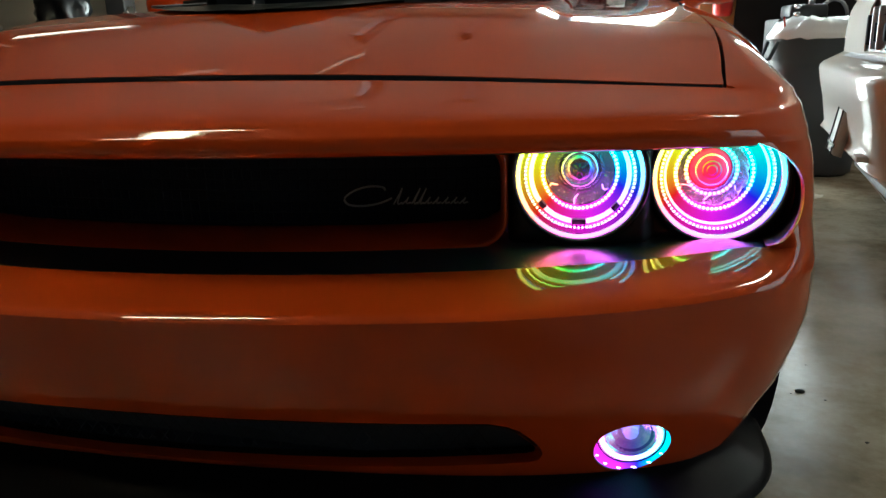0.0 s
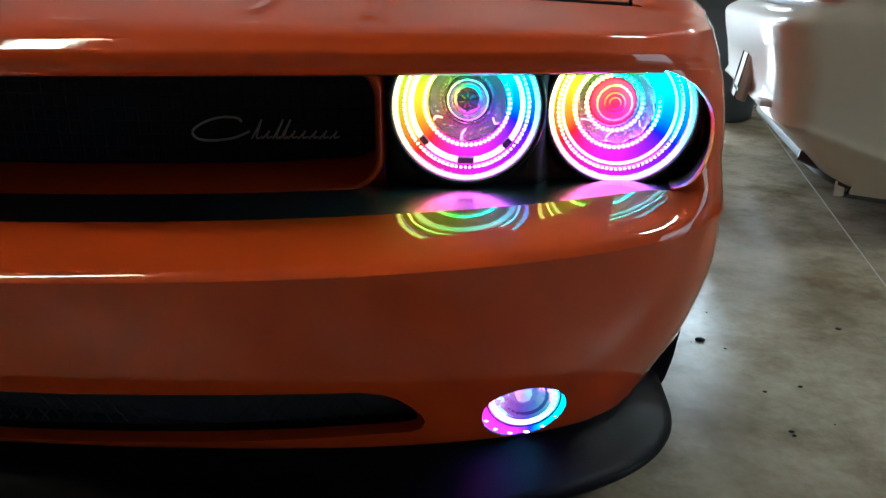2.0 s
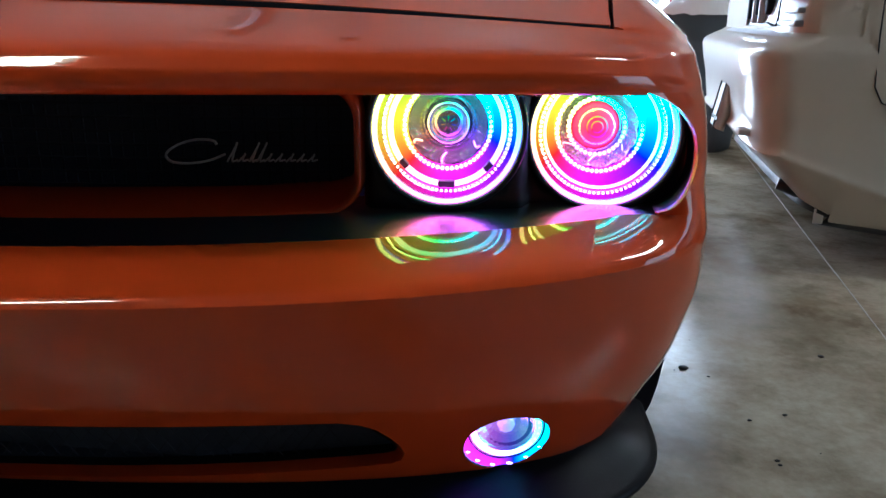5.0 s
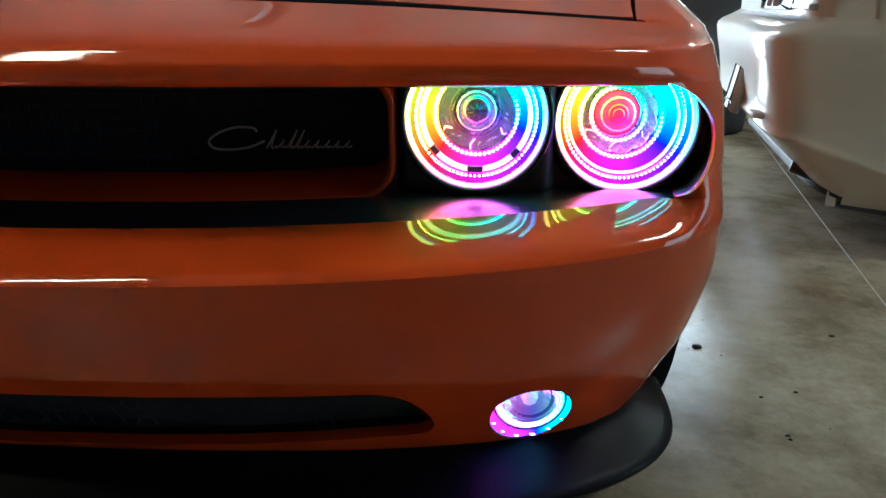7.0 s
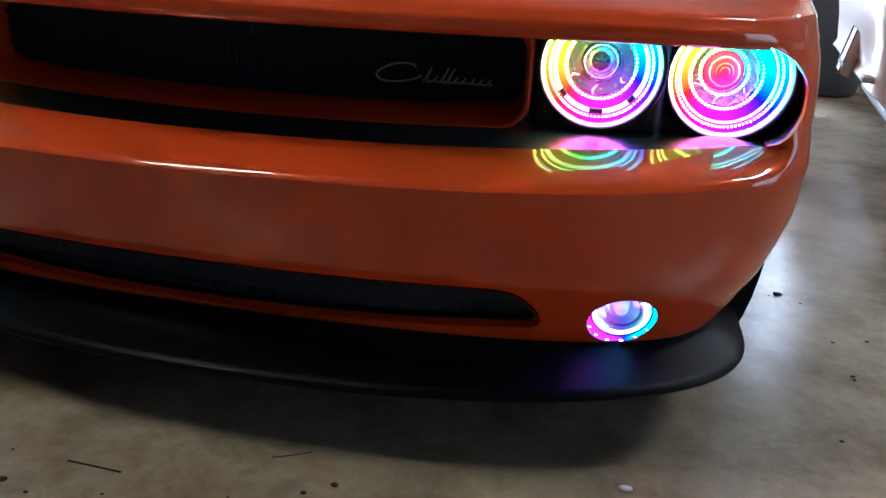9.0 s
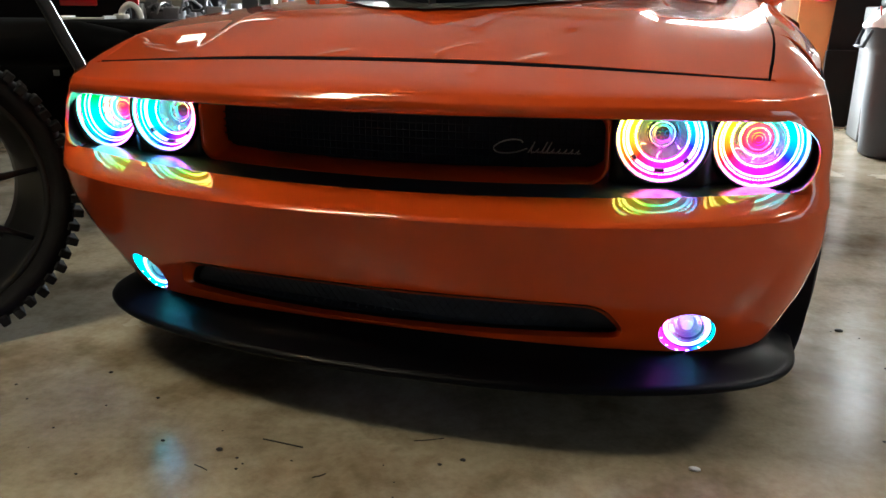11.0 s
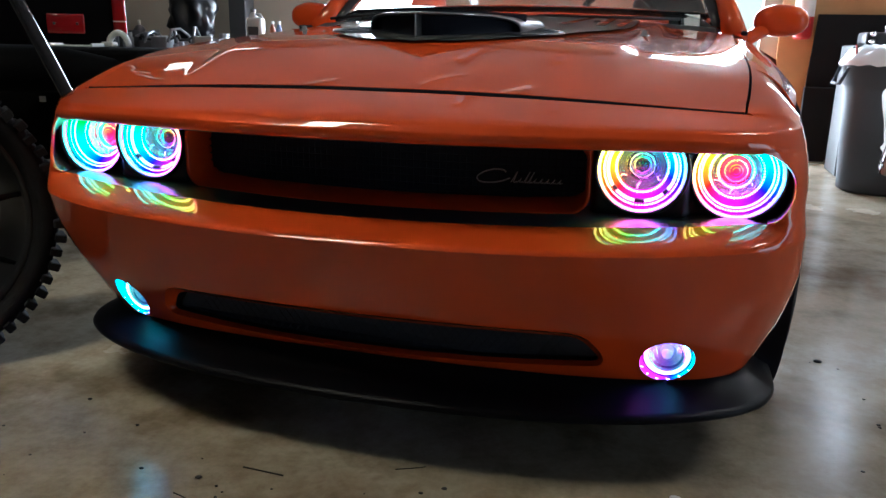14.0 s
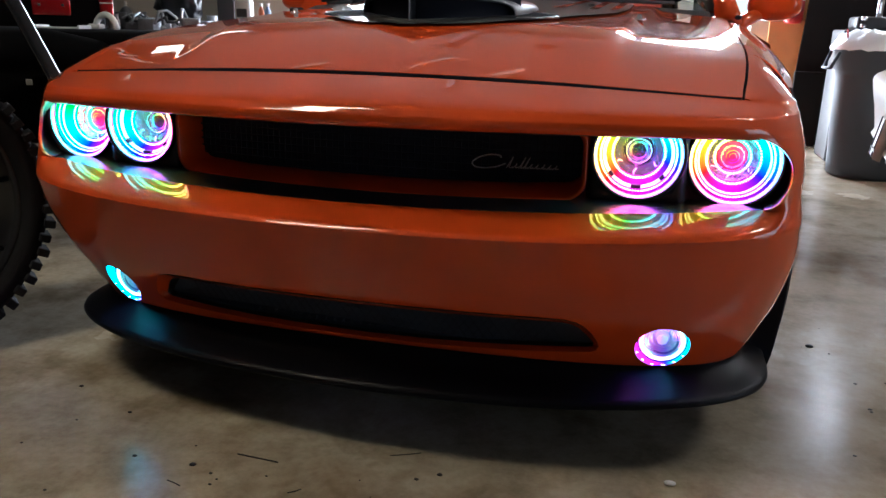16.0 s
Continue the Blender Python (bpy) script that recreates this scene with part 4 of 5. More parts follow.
# ---- fenders ----
ARCH = Vector((0.0, 0.885, 0.36))
SHOULDER_X = [(0.48, 0.885), (0.88, 0.925), (1.6, 0.94)]
SHOULDER_Z = [(0.48, 0.768), (0.88, 0.80), (1.6, 0.845)]
for side in (1, -1):
    rows = []
    for j in range(25):
        y = 0.48 + (1.32 - 0.48) * j / 24
        ix, iz = smooth_line(EDGE_X, y) + 0.002, smooth_line(EDGE_Z, y) - 0.002
        ox, oz = smooth_line(SHOULDER_X, y), smooth_line(SHOULDER_Z, y)
        ox += waist(ox, oz)
        if oz > iz:
            oz = iz
        row = []
        for k in range(9):
            s = k / 8
            row.append(Vector((side * (ix + (ox - ix) * s), y, iz + (oz - iz) * (s**2.0))))
        rows.append([Vector((side * (ix - 0.0005), y, iz - 0.012))] + row)
    bm = grid(rows)
    # side, from shoulder to sill, with the arch left open
    srows = []
    for j in range(61):
        y = 0.48 + (1.42 - 0.48) * j / 60
        sx, sz = smooth_line(SHOULDER_X, y), smooth_line(SHOULDER_Z, y)
        flare = math.exp(-((y - 0.885) / 0.36) ** 2)
        arch_z = ARCH.z + math.sqrt(max(0.0, 0.41**2 - (y - ARCH.y) ** 2)) if abs(y - ARCH.y) < 0.41 else 0.2
        row = []
        for k in range(13):
            s = k / 12
            z = sz + (max(0.2, arch_z) - sz) * s
            u = min(1, (sz - z) / 0.12)
            sx = smooth_line(SHOULDER_X, y)
            sx += waist(sx, z)
            row.append(Vector((side * (sx + 0.015 * math.sin(min(1, u) * math.pi / 2) + 0.012 * flare * u - 0.03 * max(0, (0.5 - z)) ), y, z)))
        srows.append(row)
    grid(srows, bm)
    fender = part("fender", weld(bm, 0.001), ORANGE, car, "orange front fender")
    sheet(fender, 0.003)
    crisp(fender)
    part("wheel_liner", lathe([(0.40, side * 0.55), (0.41, side * 0.92)], "x", 40, (0, ARCH.y, ARCH.z)), DARK, car)

# ---- wheels ----
def wheel(at, side, parent, radius=0.36, width=0.245, lugs=0, rim_r=0.255, label="black wheel with low-profile tyre", spokes=10, rim_mat=None, dish=None, phase=0.0, thin=(0.020, 0.015, 0.017)):
    w = part("wheel", lathe([(radius * 0.18, side * width * 0.30), (radius * 0.16, side * width * 0.36), (radius * 0.05, side * width * 0.38), (0.0001, side * width * 0.38)], "x", 24), rim_mat or RIM, parent, label, at=at)
    h = width / 2
    part("tyre", lathe([(rim_r, -h * 0.8), (rim_r + 0.02, -h), (radius - 0.03, -h * 1.02), (radius - 0.008, -h * 0.9), (radius, -h * 0.6), (radius, h * 0.6), (radius - 0.008, h * 0.9), (radius - 0.03, h * 1.02), (rim_r + 0.02, h), (rim_r, h * 0.8)], "x", 64), RUBBER, w, "black rubber tyre")
    # a dished barrel narrows towards the hidden side
    part("rim", lathe([(rim_r + 0.006, side * h * 0.80), (rim_r - 0.006, side * h * 0.86), (rim_r - 0.014, side * h * 0.70), (dish + 0.03, side * h * 0.2), (dish + 0.006, -side * h * 0.5), (dish, -side * h * 0.86), (rim_r, -side * h * 0.88)] if dish else [(rim_r, -h * 0.85), (rim_r - 0.012, -h * 0.7), (rim_r - 0.02, 0), (rim_r - 0.012, h * 0.75), (rim_r + 0.004, h * 0.88), (rim_r + 0.008, h * 0.8)], "x", 64), rim_mat or RIM, w, "wheel barrel")
    for k in range(spokes):
        a = 2 * math.pi * k / spokes + phase
        p0, p1 = radius * 0.12, rim_r - 0.008
        part("spoke", tube([(side * h * 0.66, p0 * math.cos(a), p0 * math.sin(a)), (side * h * 0.74, (p0 + p1) / 2 * math.cos(a), (p0 + p1) / 2 * math.sin(a)), (side * h * 0.6, p1 * math.cos(a), p1 * math.sin(a))], thin, 8), rim_mat or RIM, w)
    if lugs:
        for sgn in (1, -1):
            for k in range(lugs):
                a = 2 * math.pi * (k + (0.5 if sgn < 0 else 0)) / lugs
                g = box(-0.034, 0.034, -0.011, 0.012, -0.02, 0.009, 0.003, seg=1)
                m = pose(0, 0, 0, math.degrees(a), 0, 0) @ Matrix.Translation((sgn * (h - 0.022), 0, radius - 0.002 + (0.006 if k % 2 else 0)))
                bmesh.ops.transform(g, matrix=m, verts=g.verts)
                part("tread_lug", g, RUBBER, w, smooth=False)
    return w


for side in (1, -1):
    for y in (0.885, 3.83):
        wheel((side * 0.815, y, 0.36), side, car)

# ---- cabin and the rest of the body ----
def loft_x(sections, bm=None):
    """Closed body through half sections of (x, z) points at y, mirrored."""
    rows = []
    for y, pts in sections:
        half = [Vector((x, y, z)) for x, z in pts]
        rows.append([Vector((-p.x, p.y, p.z)) for p in reversed(half)] + half[(1 if abs(half[0].x) < 1e-6 else 0):])
    return grid(rows, bm)


part("rear_body", loft_x([(1.40, [(0, 0.94), (0.80, 0.935), (0.93, 0.86), (0.955, 0.70), (0.93, 0.40), (0.90, 0.22), (0, 0.2)]),
                          (2.6, [(0, 0.96), (0.80, 0.95), (0.93, 0.88), (0.955, 0.72), (0.93, 0.40), (0.90, 0.22), (0, 0.2)]),
                          (3.4, [(0, 1.00), (0.80, 0.99), (0.93, 0.92), (0.965, 0.76), (0.95, 0.75), (0.70, 0.74), (0, 0.3)]),
                          (4.25, [(0, 1.03), (0.80, 1.02), (0.92, 0.94), (0.955, 0.78), (0.94, 0.45), (0.90, 0.28), (0, 0.25)]),
                          (4.90, [(0, 1.02), (0.78, 1.0), (0.88, 0.92), (0.91, 0.76), (0.88, 0.45), (0.84, 0.3), (0, 0.27)]),
                          (4.95, [(0, 0.9), (0.3, 0.9), (0.5, 0.8), (0.5, 0.7), (0.5, 0.6), (0.4, 0.5), (0, 0.5)])]), ORANGE, car, "orange doors and tail of the car")
part("cowl", grid([[Vector((k / 20 * 0.74, 1.50 - 0.09 * (k / 20) ** 2 + 0.16 * j / 4, 0.960 + 0.008 * j - 0.03 * (k / 20) ** 2)) for k in range(-20, 21)] for j in range(5)]), BLACK, car, "black plastic cowl")
WS0, WS1 = (1.60, 0.985), (2.24, 1.36)
rows = []
for j in range(9):
    s = j / 8
    hw = 0.77 - 0.17 * s
    rows.append([Vector((k / 12 * hw, WS0[0] + (WS1[0] - WS0[0]) * s + 0.12 * (k / 12) ** 2 * (1 - 0.5 * s), WS0[1] + (WS1[1] - WS0[1]) * s + 0.03 * math.sin(math.pi * s) - 0.02 * (k / 12) ** 2)) for k in range(-12, 13)])
ws = part("windscreen", grid(rows), GLASS, car, "tinted windscreen")
sheet(ws, 0.005)
ws.visible_shadow = False
for i in (0, -1):
    part("windscreen_seal", tube([r[i] + Vector((0.012 if i == 0 else -0.012, 0.01, 0.0)) for r in rows], 0.026, 8), BLACK, car, "black seal along the windscreen")
for side in (1, -1):
    part("pillar", tube([(side * 0.815, 1.66, 0.93), (side * 0.78, 1.82, 1.06), (side * 0.73, 2.02, 1.20), (side * 0.66, 2.28, 1.34)], [0.045, 0.035, 0.032, 0.032], 10), ORANGE, car, "orange windscreen pillar")
    part("window_trim", tube([(side * 0.84, 1.55, 0.945), (side * 0.84, 2.2, 0.955), (side * 0.83, 2.9, 0.96)], 0.008, 8), BLACK, car)
    part("rear_pillar", grid([[Vector((side * 0.82, 2.7, 0.95)), Vector((side * 0.82, 3.6, 1.0))], [Vector((side * 0.64, 2.75, 1.36)), Vector((side * 0.66, 3.1, 1.33))]]), ORANGE, car)
part("roof", grid([[Vector((k / 10 * 0.66, y, z - 0.05 * (k / 10) ** 4)) for k in range(-10, 11)] for y, z in ((2.18, 1.355), (2.28, 1.39), (2.5, 1.42), (3.0, 1.40), (3.15, 1.375))]), ORANGE, car, "orange roof")
rear_glass = part("rear_window", grid([[Vector((k / 10 * 0.66, y, z - 0.05 * (k / 10) ** 4)) for k in range(-10, 11)] for y, z in ((3.15, 1.372), (3.5, 1.26), (3.95, 1.04))]), GLASS, car, "clear rear window")
sheet(rear_glass, 0.004)
rear_glass.visible_shadow = False
rr = [[Vector(((0.815 - 0.17 * s + (0.018 if y > 3 else 0)), y + (0.30 * s if y < 1.9 else 0), z0 + (z1 - z0) * s)) for s in (0.0, 0.25, 0.5, 0.75, 1.0)] for y, z0, z1 in ((1.86, 0.945, 1.345), (2.4, 0.955, 1.38), (2.9, 0.96, 1.37), (3.4, 0.98, 1.30))]
part("side_window", grid(rr), TINT, car, "dark tinted side window")
seat = part("seat", box(0.40, 0.74, 2.60, 2.75, 0.45, 1.14, 0.05), BLACK, car, "black bucket seat")
part("headrest", box(0.46, 0.70, 2.65, 2.75, 1.12, 1.32, 0.04), BLACK, seat)
part("seat", box(-0.62, -0.14, 2.60, 2.75, 0.45, 0.98, 0.05), BLACK, car, "low black seat back")
part("rear_seat", box(-0.70, 0.70, 3.0, 3.3, 0.4, 0.99, 0.06), BLACK, car, "black rear seat")
part("dashboard", box(-0.74, 0.74, 1.78, 2.1, 0.70, 0.97, 0.04), BLACK, car, "black dashboard")
part("steering_wheel", ring(0.18, 0.0, 0.014, 32), BLACK, car, at=(0.36, 2.2, 0.95))
part("inspection_sticker", box(0.60, 0.69, 1.745, 1.747, 0.985, 1.012), WHITEP, car, "pale sticker behind the windscreen")
for k, (x0, x1) in enumerate(((-0.70, -0.05), (-0.05, 0.62))):
    part("wiper", tube([(x0, 1.53, 0.978), (x0 + 0.2, 1.56, 0.998), (x1, 1.575, 0.990)], 0.006, 6), BLACK, car, "black wiper arm")


def mirror(side):
    prof = []
    for j in range(13):
        a = math.pi * j / 12
        rr = math.sin(a) ** 0.6
        prof.append([Vector((side * 1.005 + 0.102 * rr * math.cos(2 * math.pi * k / 28), 2.02 - 0.055 * math.cos(a), 1.002 + 0.062 * rr * math.copysign(abs(math.sin(2 * math.pi * k / 28)) ** 0.8, math.sin(2 * math.pi * k / 28)))) for k in range(28)])
    m = part("mirror", grid(prof, closed=True), ORANGE, car, "orange door mirror")
    part("mirror_arm", tube([(side * 0.85, 1.96, 0.905), (side * 0.89, 1.98, 0.935), (side * 0.95, 2.0, 0.97)], [0.036, 0.028, 0.026], 10), ORANGE, m, "orange mirror arm")


mirror(1)
mirror(-1)

def bar_along_v(outline, v0, v1):
    """A closed bar through (x, z) points from y = v0 to v1."""
    bm = bmesh.new()
    a = [bm.verts.new((u, v0, z)) for u, z in outline]
    b = [bm.verts.new((u, v1, z)) for u, z in outline]
    bm.faces.new(a)
    bm.faces.new(list(reversed(b)))
    for i in range(len(a)):
        j = (i + 1) % len(a)
        bm.faces.new((a[i], a[j], b[j], b[i]))
    return bm


# ---- ceiling lights ----
first = thing("ceiling_light", pose(-1.144, -0.789, 3.43, 0, 0, 33), "lit four-tube fluorescent fixture on the ceiling, out of view", "light", "ceiling lights")
part("housing", box(-1.00, 0.34, -0.14, 0.14, 0.04, 0.17, 0.01), WHITEP, first, smooth=False)
for s in (-0.066, -0.022, 0.022, 0.066):
    part("tube", tube([(-0.97, s, 0.015), (0.31, s, 0.015)], 0.019, 12), TUBE, first, "lit fluorescent tube")
# the last two copies are added fill for the right floor and white car
for x, y, glowing in ((-3.9, 5.15, DIMTUBE), (5.3, 4.6, SIDEFILL), (3.7, 0.9, EASTFILL)):
    side_light = copy_thing(first, Matrix.Translation((x, y, 3.43)))
    for p in side_light.children:
        if p.name.startswith("tube"):
            p.data = p.data.copy()
            p.data.materials[0] = glowing


for p, q, z in (((-2.20, 3.14), (-1.90, 3.19), 3.60), ((-1.12, 3.05), (-0.80, 3.38), 3.60), ((-0.42, 3.02), (-0.17, 3.14), 3.60), ((-5.95, 5.70), (-5.24, 5.23), 3.60), ((-5.61, 5.37), (-4.73, 4.74), 3.60)):
    strip = thing("strip_light", ((p[0] + q[0]) / 2, (p[1] + q[1]) / 2, z), "thin faint strip light under the ceiling", "light", "strip lights")
    d = Vector((q[0] - p[0], q[1] - p[1], 0)) / 2
    part("tube", tube([-d + Vector((0, 0, -0.045)), d + Vector((0, 0, -0.045))], 0.007, 8), FARTUBE, strip)
    part("holder", tube([-d + Vector((0, 0, -0.02)), d + Vector((0, 0, -0.02))], 0.014, 8), WHITEP, strip)

# ---- trash can ----
def trash_can(at):
    c = thing("trash_can", at, "dark grey round plastic trash can with a white liner bag", "trash can")
    part("barrel", lathe([(0.0001, 0.0), (0.20, 0.0), (0.225, 0.015), (0.232, 0.08), (0.262, 0.63), (0.268, 0.675), (0.285, 0.685), (0.288, 0.795), (0.298, 0.80), (0.300, 0.82), (0.288, 0.825), (0.27, 0.735)], "z", 56), BIN, c, "dark grey plastic barrel")
    for a in (190, 10):
        d, t = Vector((math.cos(radians(a)), math.sin(radians(a)), 0)), Vector((-math.sin(radians(a)), math.cos(radians(a)), 0))
        part("handle", tube([d * 0.295 + t * 0.07 + Vector((0, 0, 0.79)), d * 0.335 + t * 0.06 + Vector((0, 0, 0.69)), d * 0.335 - t * 0.06 + Vector((0, 0, 0.69)), d * 0.295 - t * 0.07 + Vector((0, 0, 0.79))], 0.011, 8), BIN, c, "moulded handle")
    rows = []
    for j, (r, h) in enumerate(((0.310, 0.805), (0.308, 0.822), (0.302, 0.842), (0.26, 0.885), (0.18, 0.915), (0.02, 0.90))):
        rows.append([Vector(((r + 0.012 * noise.noise((3 * math.cos(a), 3 * math.sin(a), j))) * math.cos(a), (r + 0.012 * noise.noise((3 * math.cos(a), 3 * math.sin(a), j))) * math.sin(a), h + (0.012 + 0.008 * j) * noise.noise((4 * math.cos(a), 4 * math.sin(a), j + 7)) * (1 if j else 1.2))) for a in [2 * math.pi * k / 48 for k in range(48)]])
    part("liner_bag", grid(rows, closed=True), BAG, c, "crumpled white liner bag")
    part("straw", tube([(-0.24, -0.12, 0.83), (-0.255, -0.12, 0.93)], 0.006, 8), REDP, c, "red straw sticking out")
    return c


trash_can((1.97, 4.22, 0))

# ---- things against the back wall ----
board = thing("panel", (0, 0, 0), "black panels leaning on the wall behind a trash can", "panel")
part("tall_sheet", bar_along_v([(1.67, 0.0), (4.2, 0.0), (4.2, 1.17), (1.73, 1.17)], 5.66, 5.70), PANEL, board, "tall black sheet", smooth=False)
part("low_sheet", box(1.68, 1.90, 5.56, 5.62, 0.0, 0.60, 0.004), PANEL, board, "low dark sheet", smooth=False)
ply = thing("plywood_sheet", (0, 0, 0), "orange-brown plywood sheet against the wall", "plywood")
part("sheet", box(1.46, 2.3, 5.74, 5.79, 0.0, 2.4, 0.004), PLY, ply, smooth=False)
ext = thing("fire_extinguisher", (1.62, 5.665, 0.97), "red fire extinguisher hung on the wall", "extinguisher")
part("cylinder", lathe([(0.0001, 0.0), (0.06, 0.005), (0.075, 0.03), (0.075, 0.36), (0.06, 0.42), (0.025, 0.45), (0.022, 0.48)], "z", 32), REDP, ext, "red cylinder")
part("wall_bracket", box(-0.03, 0.03, 0.06, 0.09, 0.10, 0.35), STEEL, ext, smooth=False)
part("valve", box(-0.03, 0.03, -0.05, 0.05, 0.47, 0.54, 0.008), BLACK, ext)
part("label", lathe([(0.0757, 0.18), (0.0757, 0.35)], "z", 32), WHITEP, ext, "white label")

# ---- pearl white car, seen from its rear corner ----
wcar = thing("car", pose(1.575, 2.6, 0, 0, 0, -10), "pearl white car with an empty tail lamp socket", "car")
WLEV = [(0.20, 0.27, 0.84), (0.26, 0.20, 0.86), (0.32, 0.135, 0.875), (0.365, 0.085, 0.888), (0.385, 0.055, 0.895), (0.395, 0.038, 0.898), (0.403, 0.034, 0.899), (0.412, 0.040, 0.897), (0.43, 0.048, 0.894), (0.54, 0.030, 0.90), (0.61, 0.012, 0.903), (0.67, 0.002, 0.905), (0.688, 0.006, 0.905), (0.703, 0.020, 0.903), (0.718, 0.05, 0.90), (0.735, 0.085, 0.898), (0.748, 0.105, 0.895), (0.85, 0.105, 0.893), (0.93, 0.115, 0.885), (0.99, 0.14, 0.86), (1.02, 0.19, 0.80)]


def wdrop(u, v, z):
    """The lower lip sinks as it turns the corner and runs forward."""
    k = smooth_line([(0.20, 0.35), (0.26, 0.7), (0.36, 1.0), (0.43, 1.0), (0.54, 0.35), (0.61, 0.0)], z)
    return -k * (0.022 * min(1.0, max(0.0, (abs(v) - 0.50) / 0.36)) + 0.31 * max(0.0, min(u, 0.55) - 0.12))


def wrow(z, u0, w, n=5.6, deep=0.20, length=4.3):
    """One level line of the body: tail corner round to the side, then forward."""
    half = []
    for k in range(29):
        a = math.pi / 2 * k / 28
        x_ = math.sin(a) ** (2 / n)
        half.append((u0 + deep * (1 - max(0, math.cos(a)) ** (2 / n)), w * x_))
    half += [(0.6, w + 0.008), (0.9, w + 0.01), (1.5, w + 0.01), (length * 0.6, w), (length, w - 0.08)]
    half[29:29] = [(u, w + 0.004) for u in (0.30, 0.36, 0.42, 0.50, 0.55)]
    half = half[:29] + sorted(half[29:])
    return [Vector((u, -v, z + wdrop(u, v, z))) for u, v in reversed(half)] + [Vector((u, v, z + wdrop(u, v, z))) for u, v in half[1:]]


bm = grid([wrow(*l) for l in WLEV])
wbody = part("body", bm, SILVERPAINT, wcar, "pearl white rear quarter and bumper")
sheet(wbody, 0.006)
socket = [(-0.06, 0.752), (0.03, 0.750), (0.085, 0.748), (0.115, 0.765), (0.140, 0.81), (0.160, 0.88), (0.172, 0.97), (-0.06, 0.97)]
cut(wbody, [bar_along_v(socket, -1.05, 0.02)])
crisp(wbody)
rows = []
for z, u0, w in ((0.735, 0.10, 0.875), (0.752, 0.135, 0.84), (0.79, 0.150, 0.835), (0.84, 0.158, 0.83), (0.90, 0.165, 0.83), (0.96, 0.165, 0.83), (0.985, 0.12, 0.86)):
    rows.append([p for p in wrow(z, u0 - 0.025, w)[:41]])
well = part("lamp_socket", grid(rows), SOCKET, wcar, "bare metal tail lamp socket")
# stamped steps, slots and holes in the socket
for v0, v1, z0, z1 in ((-0.05, -0.015, 0.785, 0.90), (-0.22, -0.195, 0.80, 0.87)):
    part("slot", box(0.10, 0.16, v0, v1, z0, z1, 0.004), DARK, well, "dark slot in the socket")
for v, z, r in ((-0.36, 0.835, 0.034), (0.03, 0.83, 0.018)):
    part("lamp_hole", lathe([(0.0001, 0.112), (r, 0.112), (r, 0.15)], "x", 20, (0, v, z)), DARK, well, "round bulb hole")
for v0, v1, z0, z1, u in ((-0.84, -0.50, 0.765, 0.785, 0.117), (-0.84, -0.62, 0.805, 0.822, 0.122), (-0.84, -0.56, 0.845, 0.875, 0.125), (-0.84, -0.60, 0.905, 0.93, 0.129), (-0.56, -0.24, 0.885, 0.90, 0.128), (-0.50, -0.20, 0.765, 0.780, 0.118)):
    part("socket_step", box(u, 0.16, v0, v1, z0, z1, 0.006), SOCKET, well, "pressed step")
for pts in (((0.112, -0.58, 0.765), (0.114, -0.595, 0.79), (0.118, -0.575, 0.82), (0.118, -0.59, 0.86)), ((0.114, -0.40, 0.775), (0.114, -0.55, 0.762)), ((0.115, -0.20, 0.89), (0.118, -0.45, 0.905), (0.118, -0.53, 0.925), (0.118, -0.80, 0.94))):
    part("socket_seam", tube(pts, 0.0035, 6), DARK, well, "dark seam")
for v in (-0.14, -0.28):
    part("socket_rib", box(0.100, 0.15, v - 0.012, v + 0.012, 0.77, 0.93, 0.006), SOCKET, well, "pressed rib")
part("exhaust_tip", tube([(0.16, -0.72, 0.262), (0.22, -0.73, 0.245), (0.42, -0.72, 0.22)], [0.020, 0.024, 0.024], 16), BLACK, wcar, "dark exhaust cutout under the bumper")
part("hanging_tag", box(0.262, 0.292, -0.82, -0.815, 0.155, 0.205, 0.004), WHITEP, wcar, "pale tag hanging under the sill", smooth=False)
part("reflector", box(0.020, 0.06, -0.70, -0.60, 0.412, 0.432, 0.004), GREYPRIMER, wcar, "small pale bumper slot cover")
plate = part("plate_holder", bar_along_v([(0.000, 0.375), (0.03, 0.365), (0.06, 0.530), (0.030, 0.54)], -0.27, -0.06), GREYPRIMER, wcar, "pale plate holder with dark edges")
for v in (-0.20, -0.055):
    part("plate_edge", bar_along_v([(-0.006, 0.37), (0.010, 0.362), (0.046, 0.54), (0.026, 0.545)], v - 0.003, v + 0.003), BLACK, plate, "dark edge")
for k in range(4):
    part("plate_mark", box(0.002, 0.012, -0.235 + 0.045 * k, -0.21 + 0.045 * k, 0.40, 0.413), BLACK, plate, smooth=False)
part("valance", grid([wrow(0.262, 0.205, 0.838), wrow(0.225, 0.20, 0.835), wrow(0.205, 0.23, 0.82), wrow(0.16, 0.36, 0.74)]), BLACK, wcar, "black lower valance")
part("bumper_seam", tube([(0.335, -0.900, 1.0), (0.34, -0.906, 0.75), (0.35, -0.907, 0.60), (0.375, -0.908, 0.555), (0.42, -0.909, 0.535), (0.60, -0.911, 0.525)], 0.0022, 6), DARK, wcar)
cab = part("cabin", loft_x([(0.0, [(0, 0.0), (0.72, 0.0), (0.72, 0.0)]), (0.05, [(0, 0.25), (0.66, 0.25), (0.74, 0.0)]), (1.0, [(0, 0.42), (0.60, 0.40), (0.74, 0.0)]), (2.2, [(0, 0.40), (0.60, 0.38), (0.74, 0.0)]), (2.9, [(0, 0.0), (0.7, 0.0), (0.7, 0.0)])]), GLOSS, wcar, "dark cabin glass", at=(0, 0, 0))
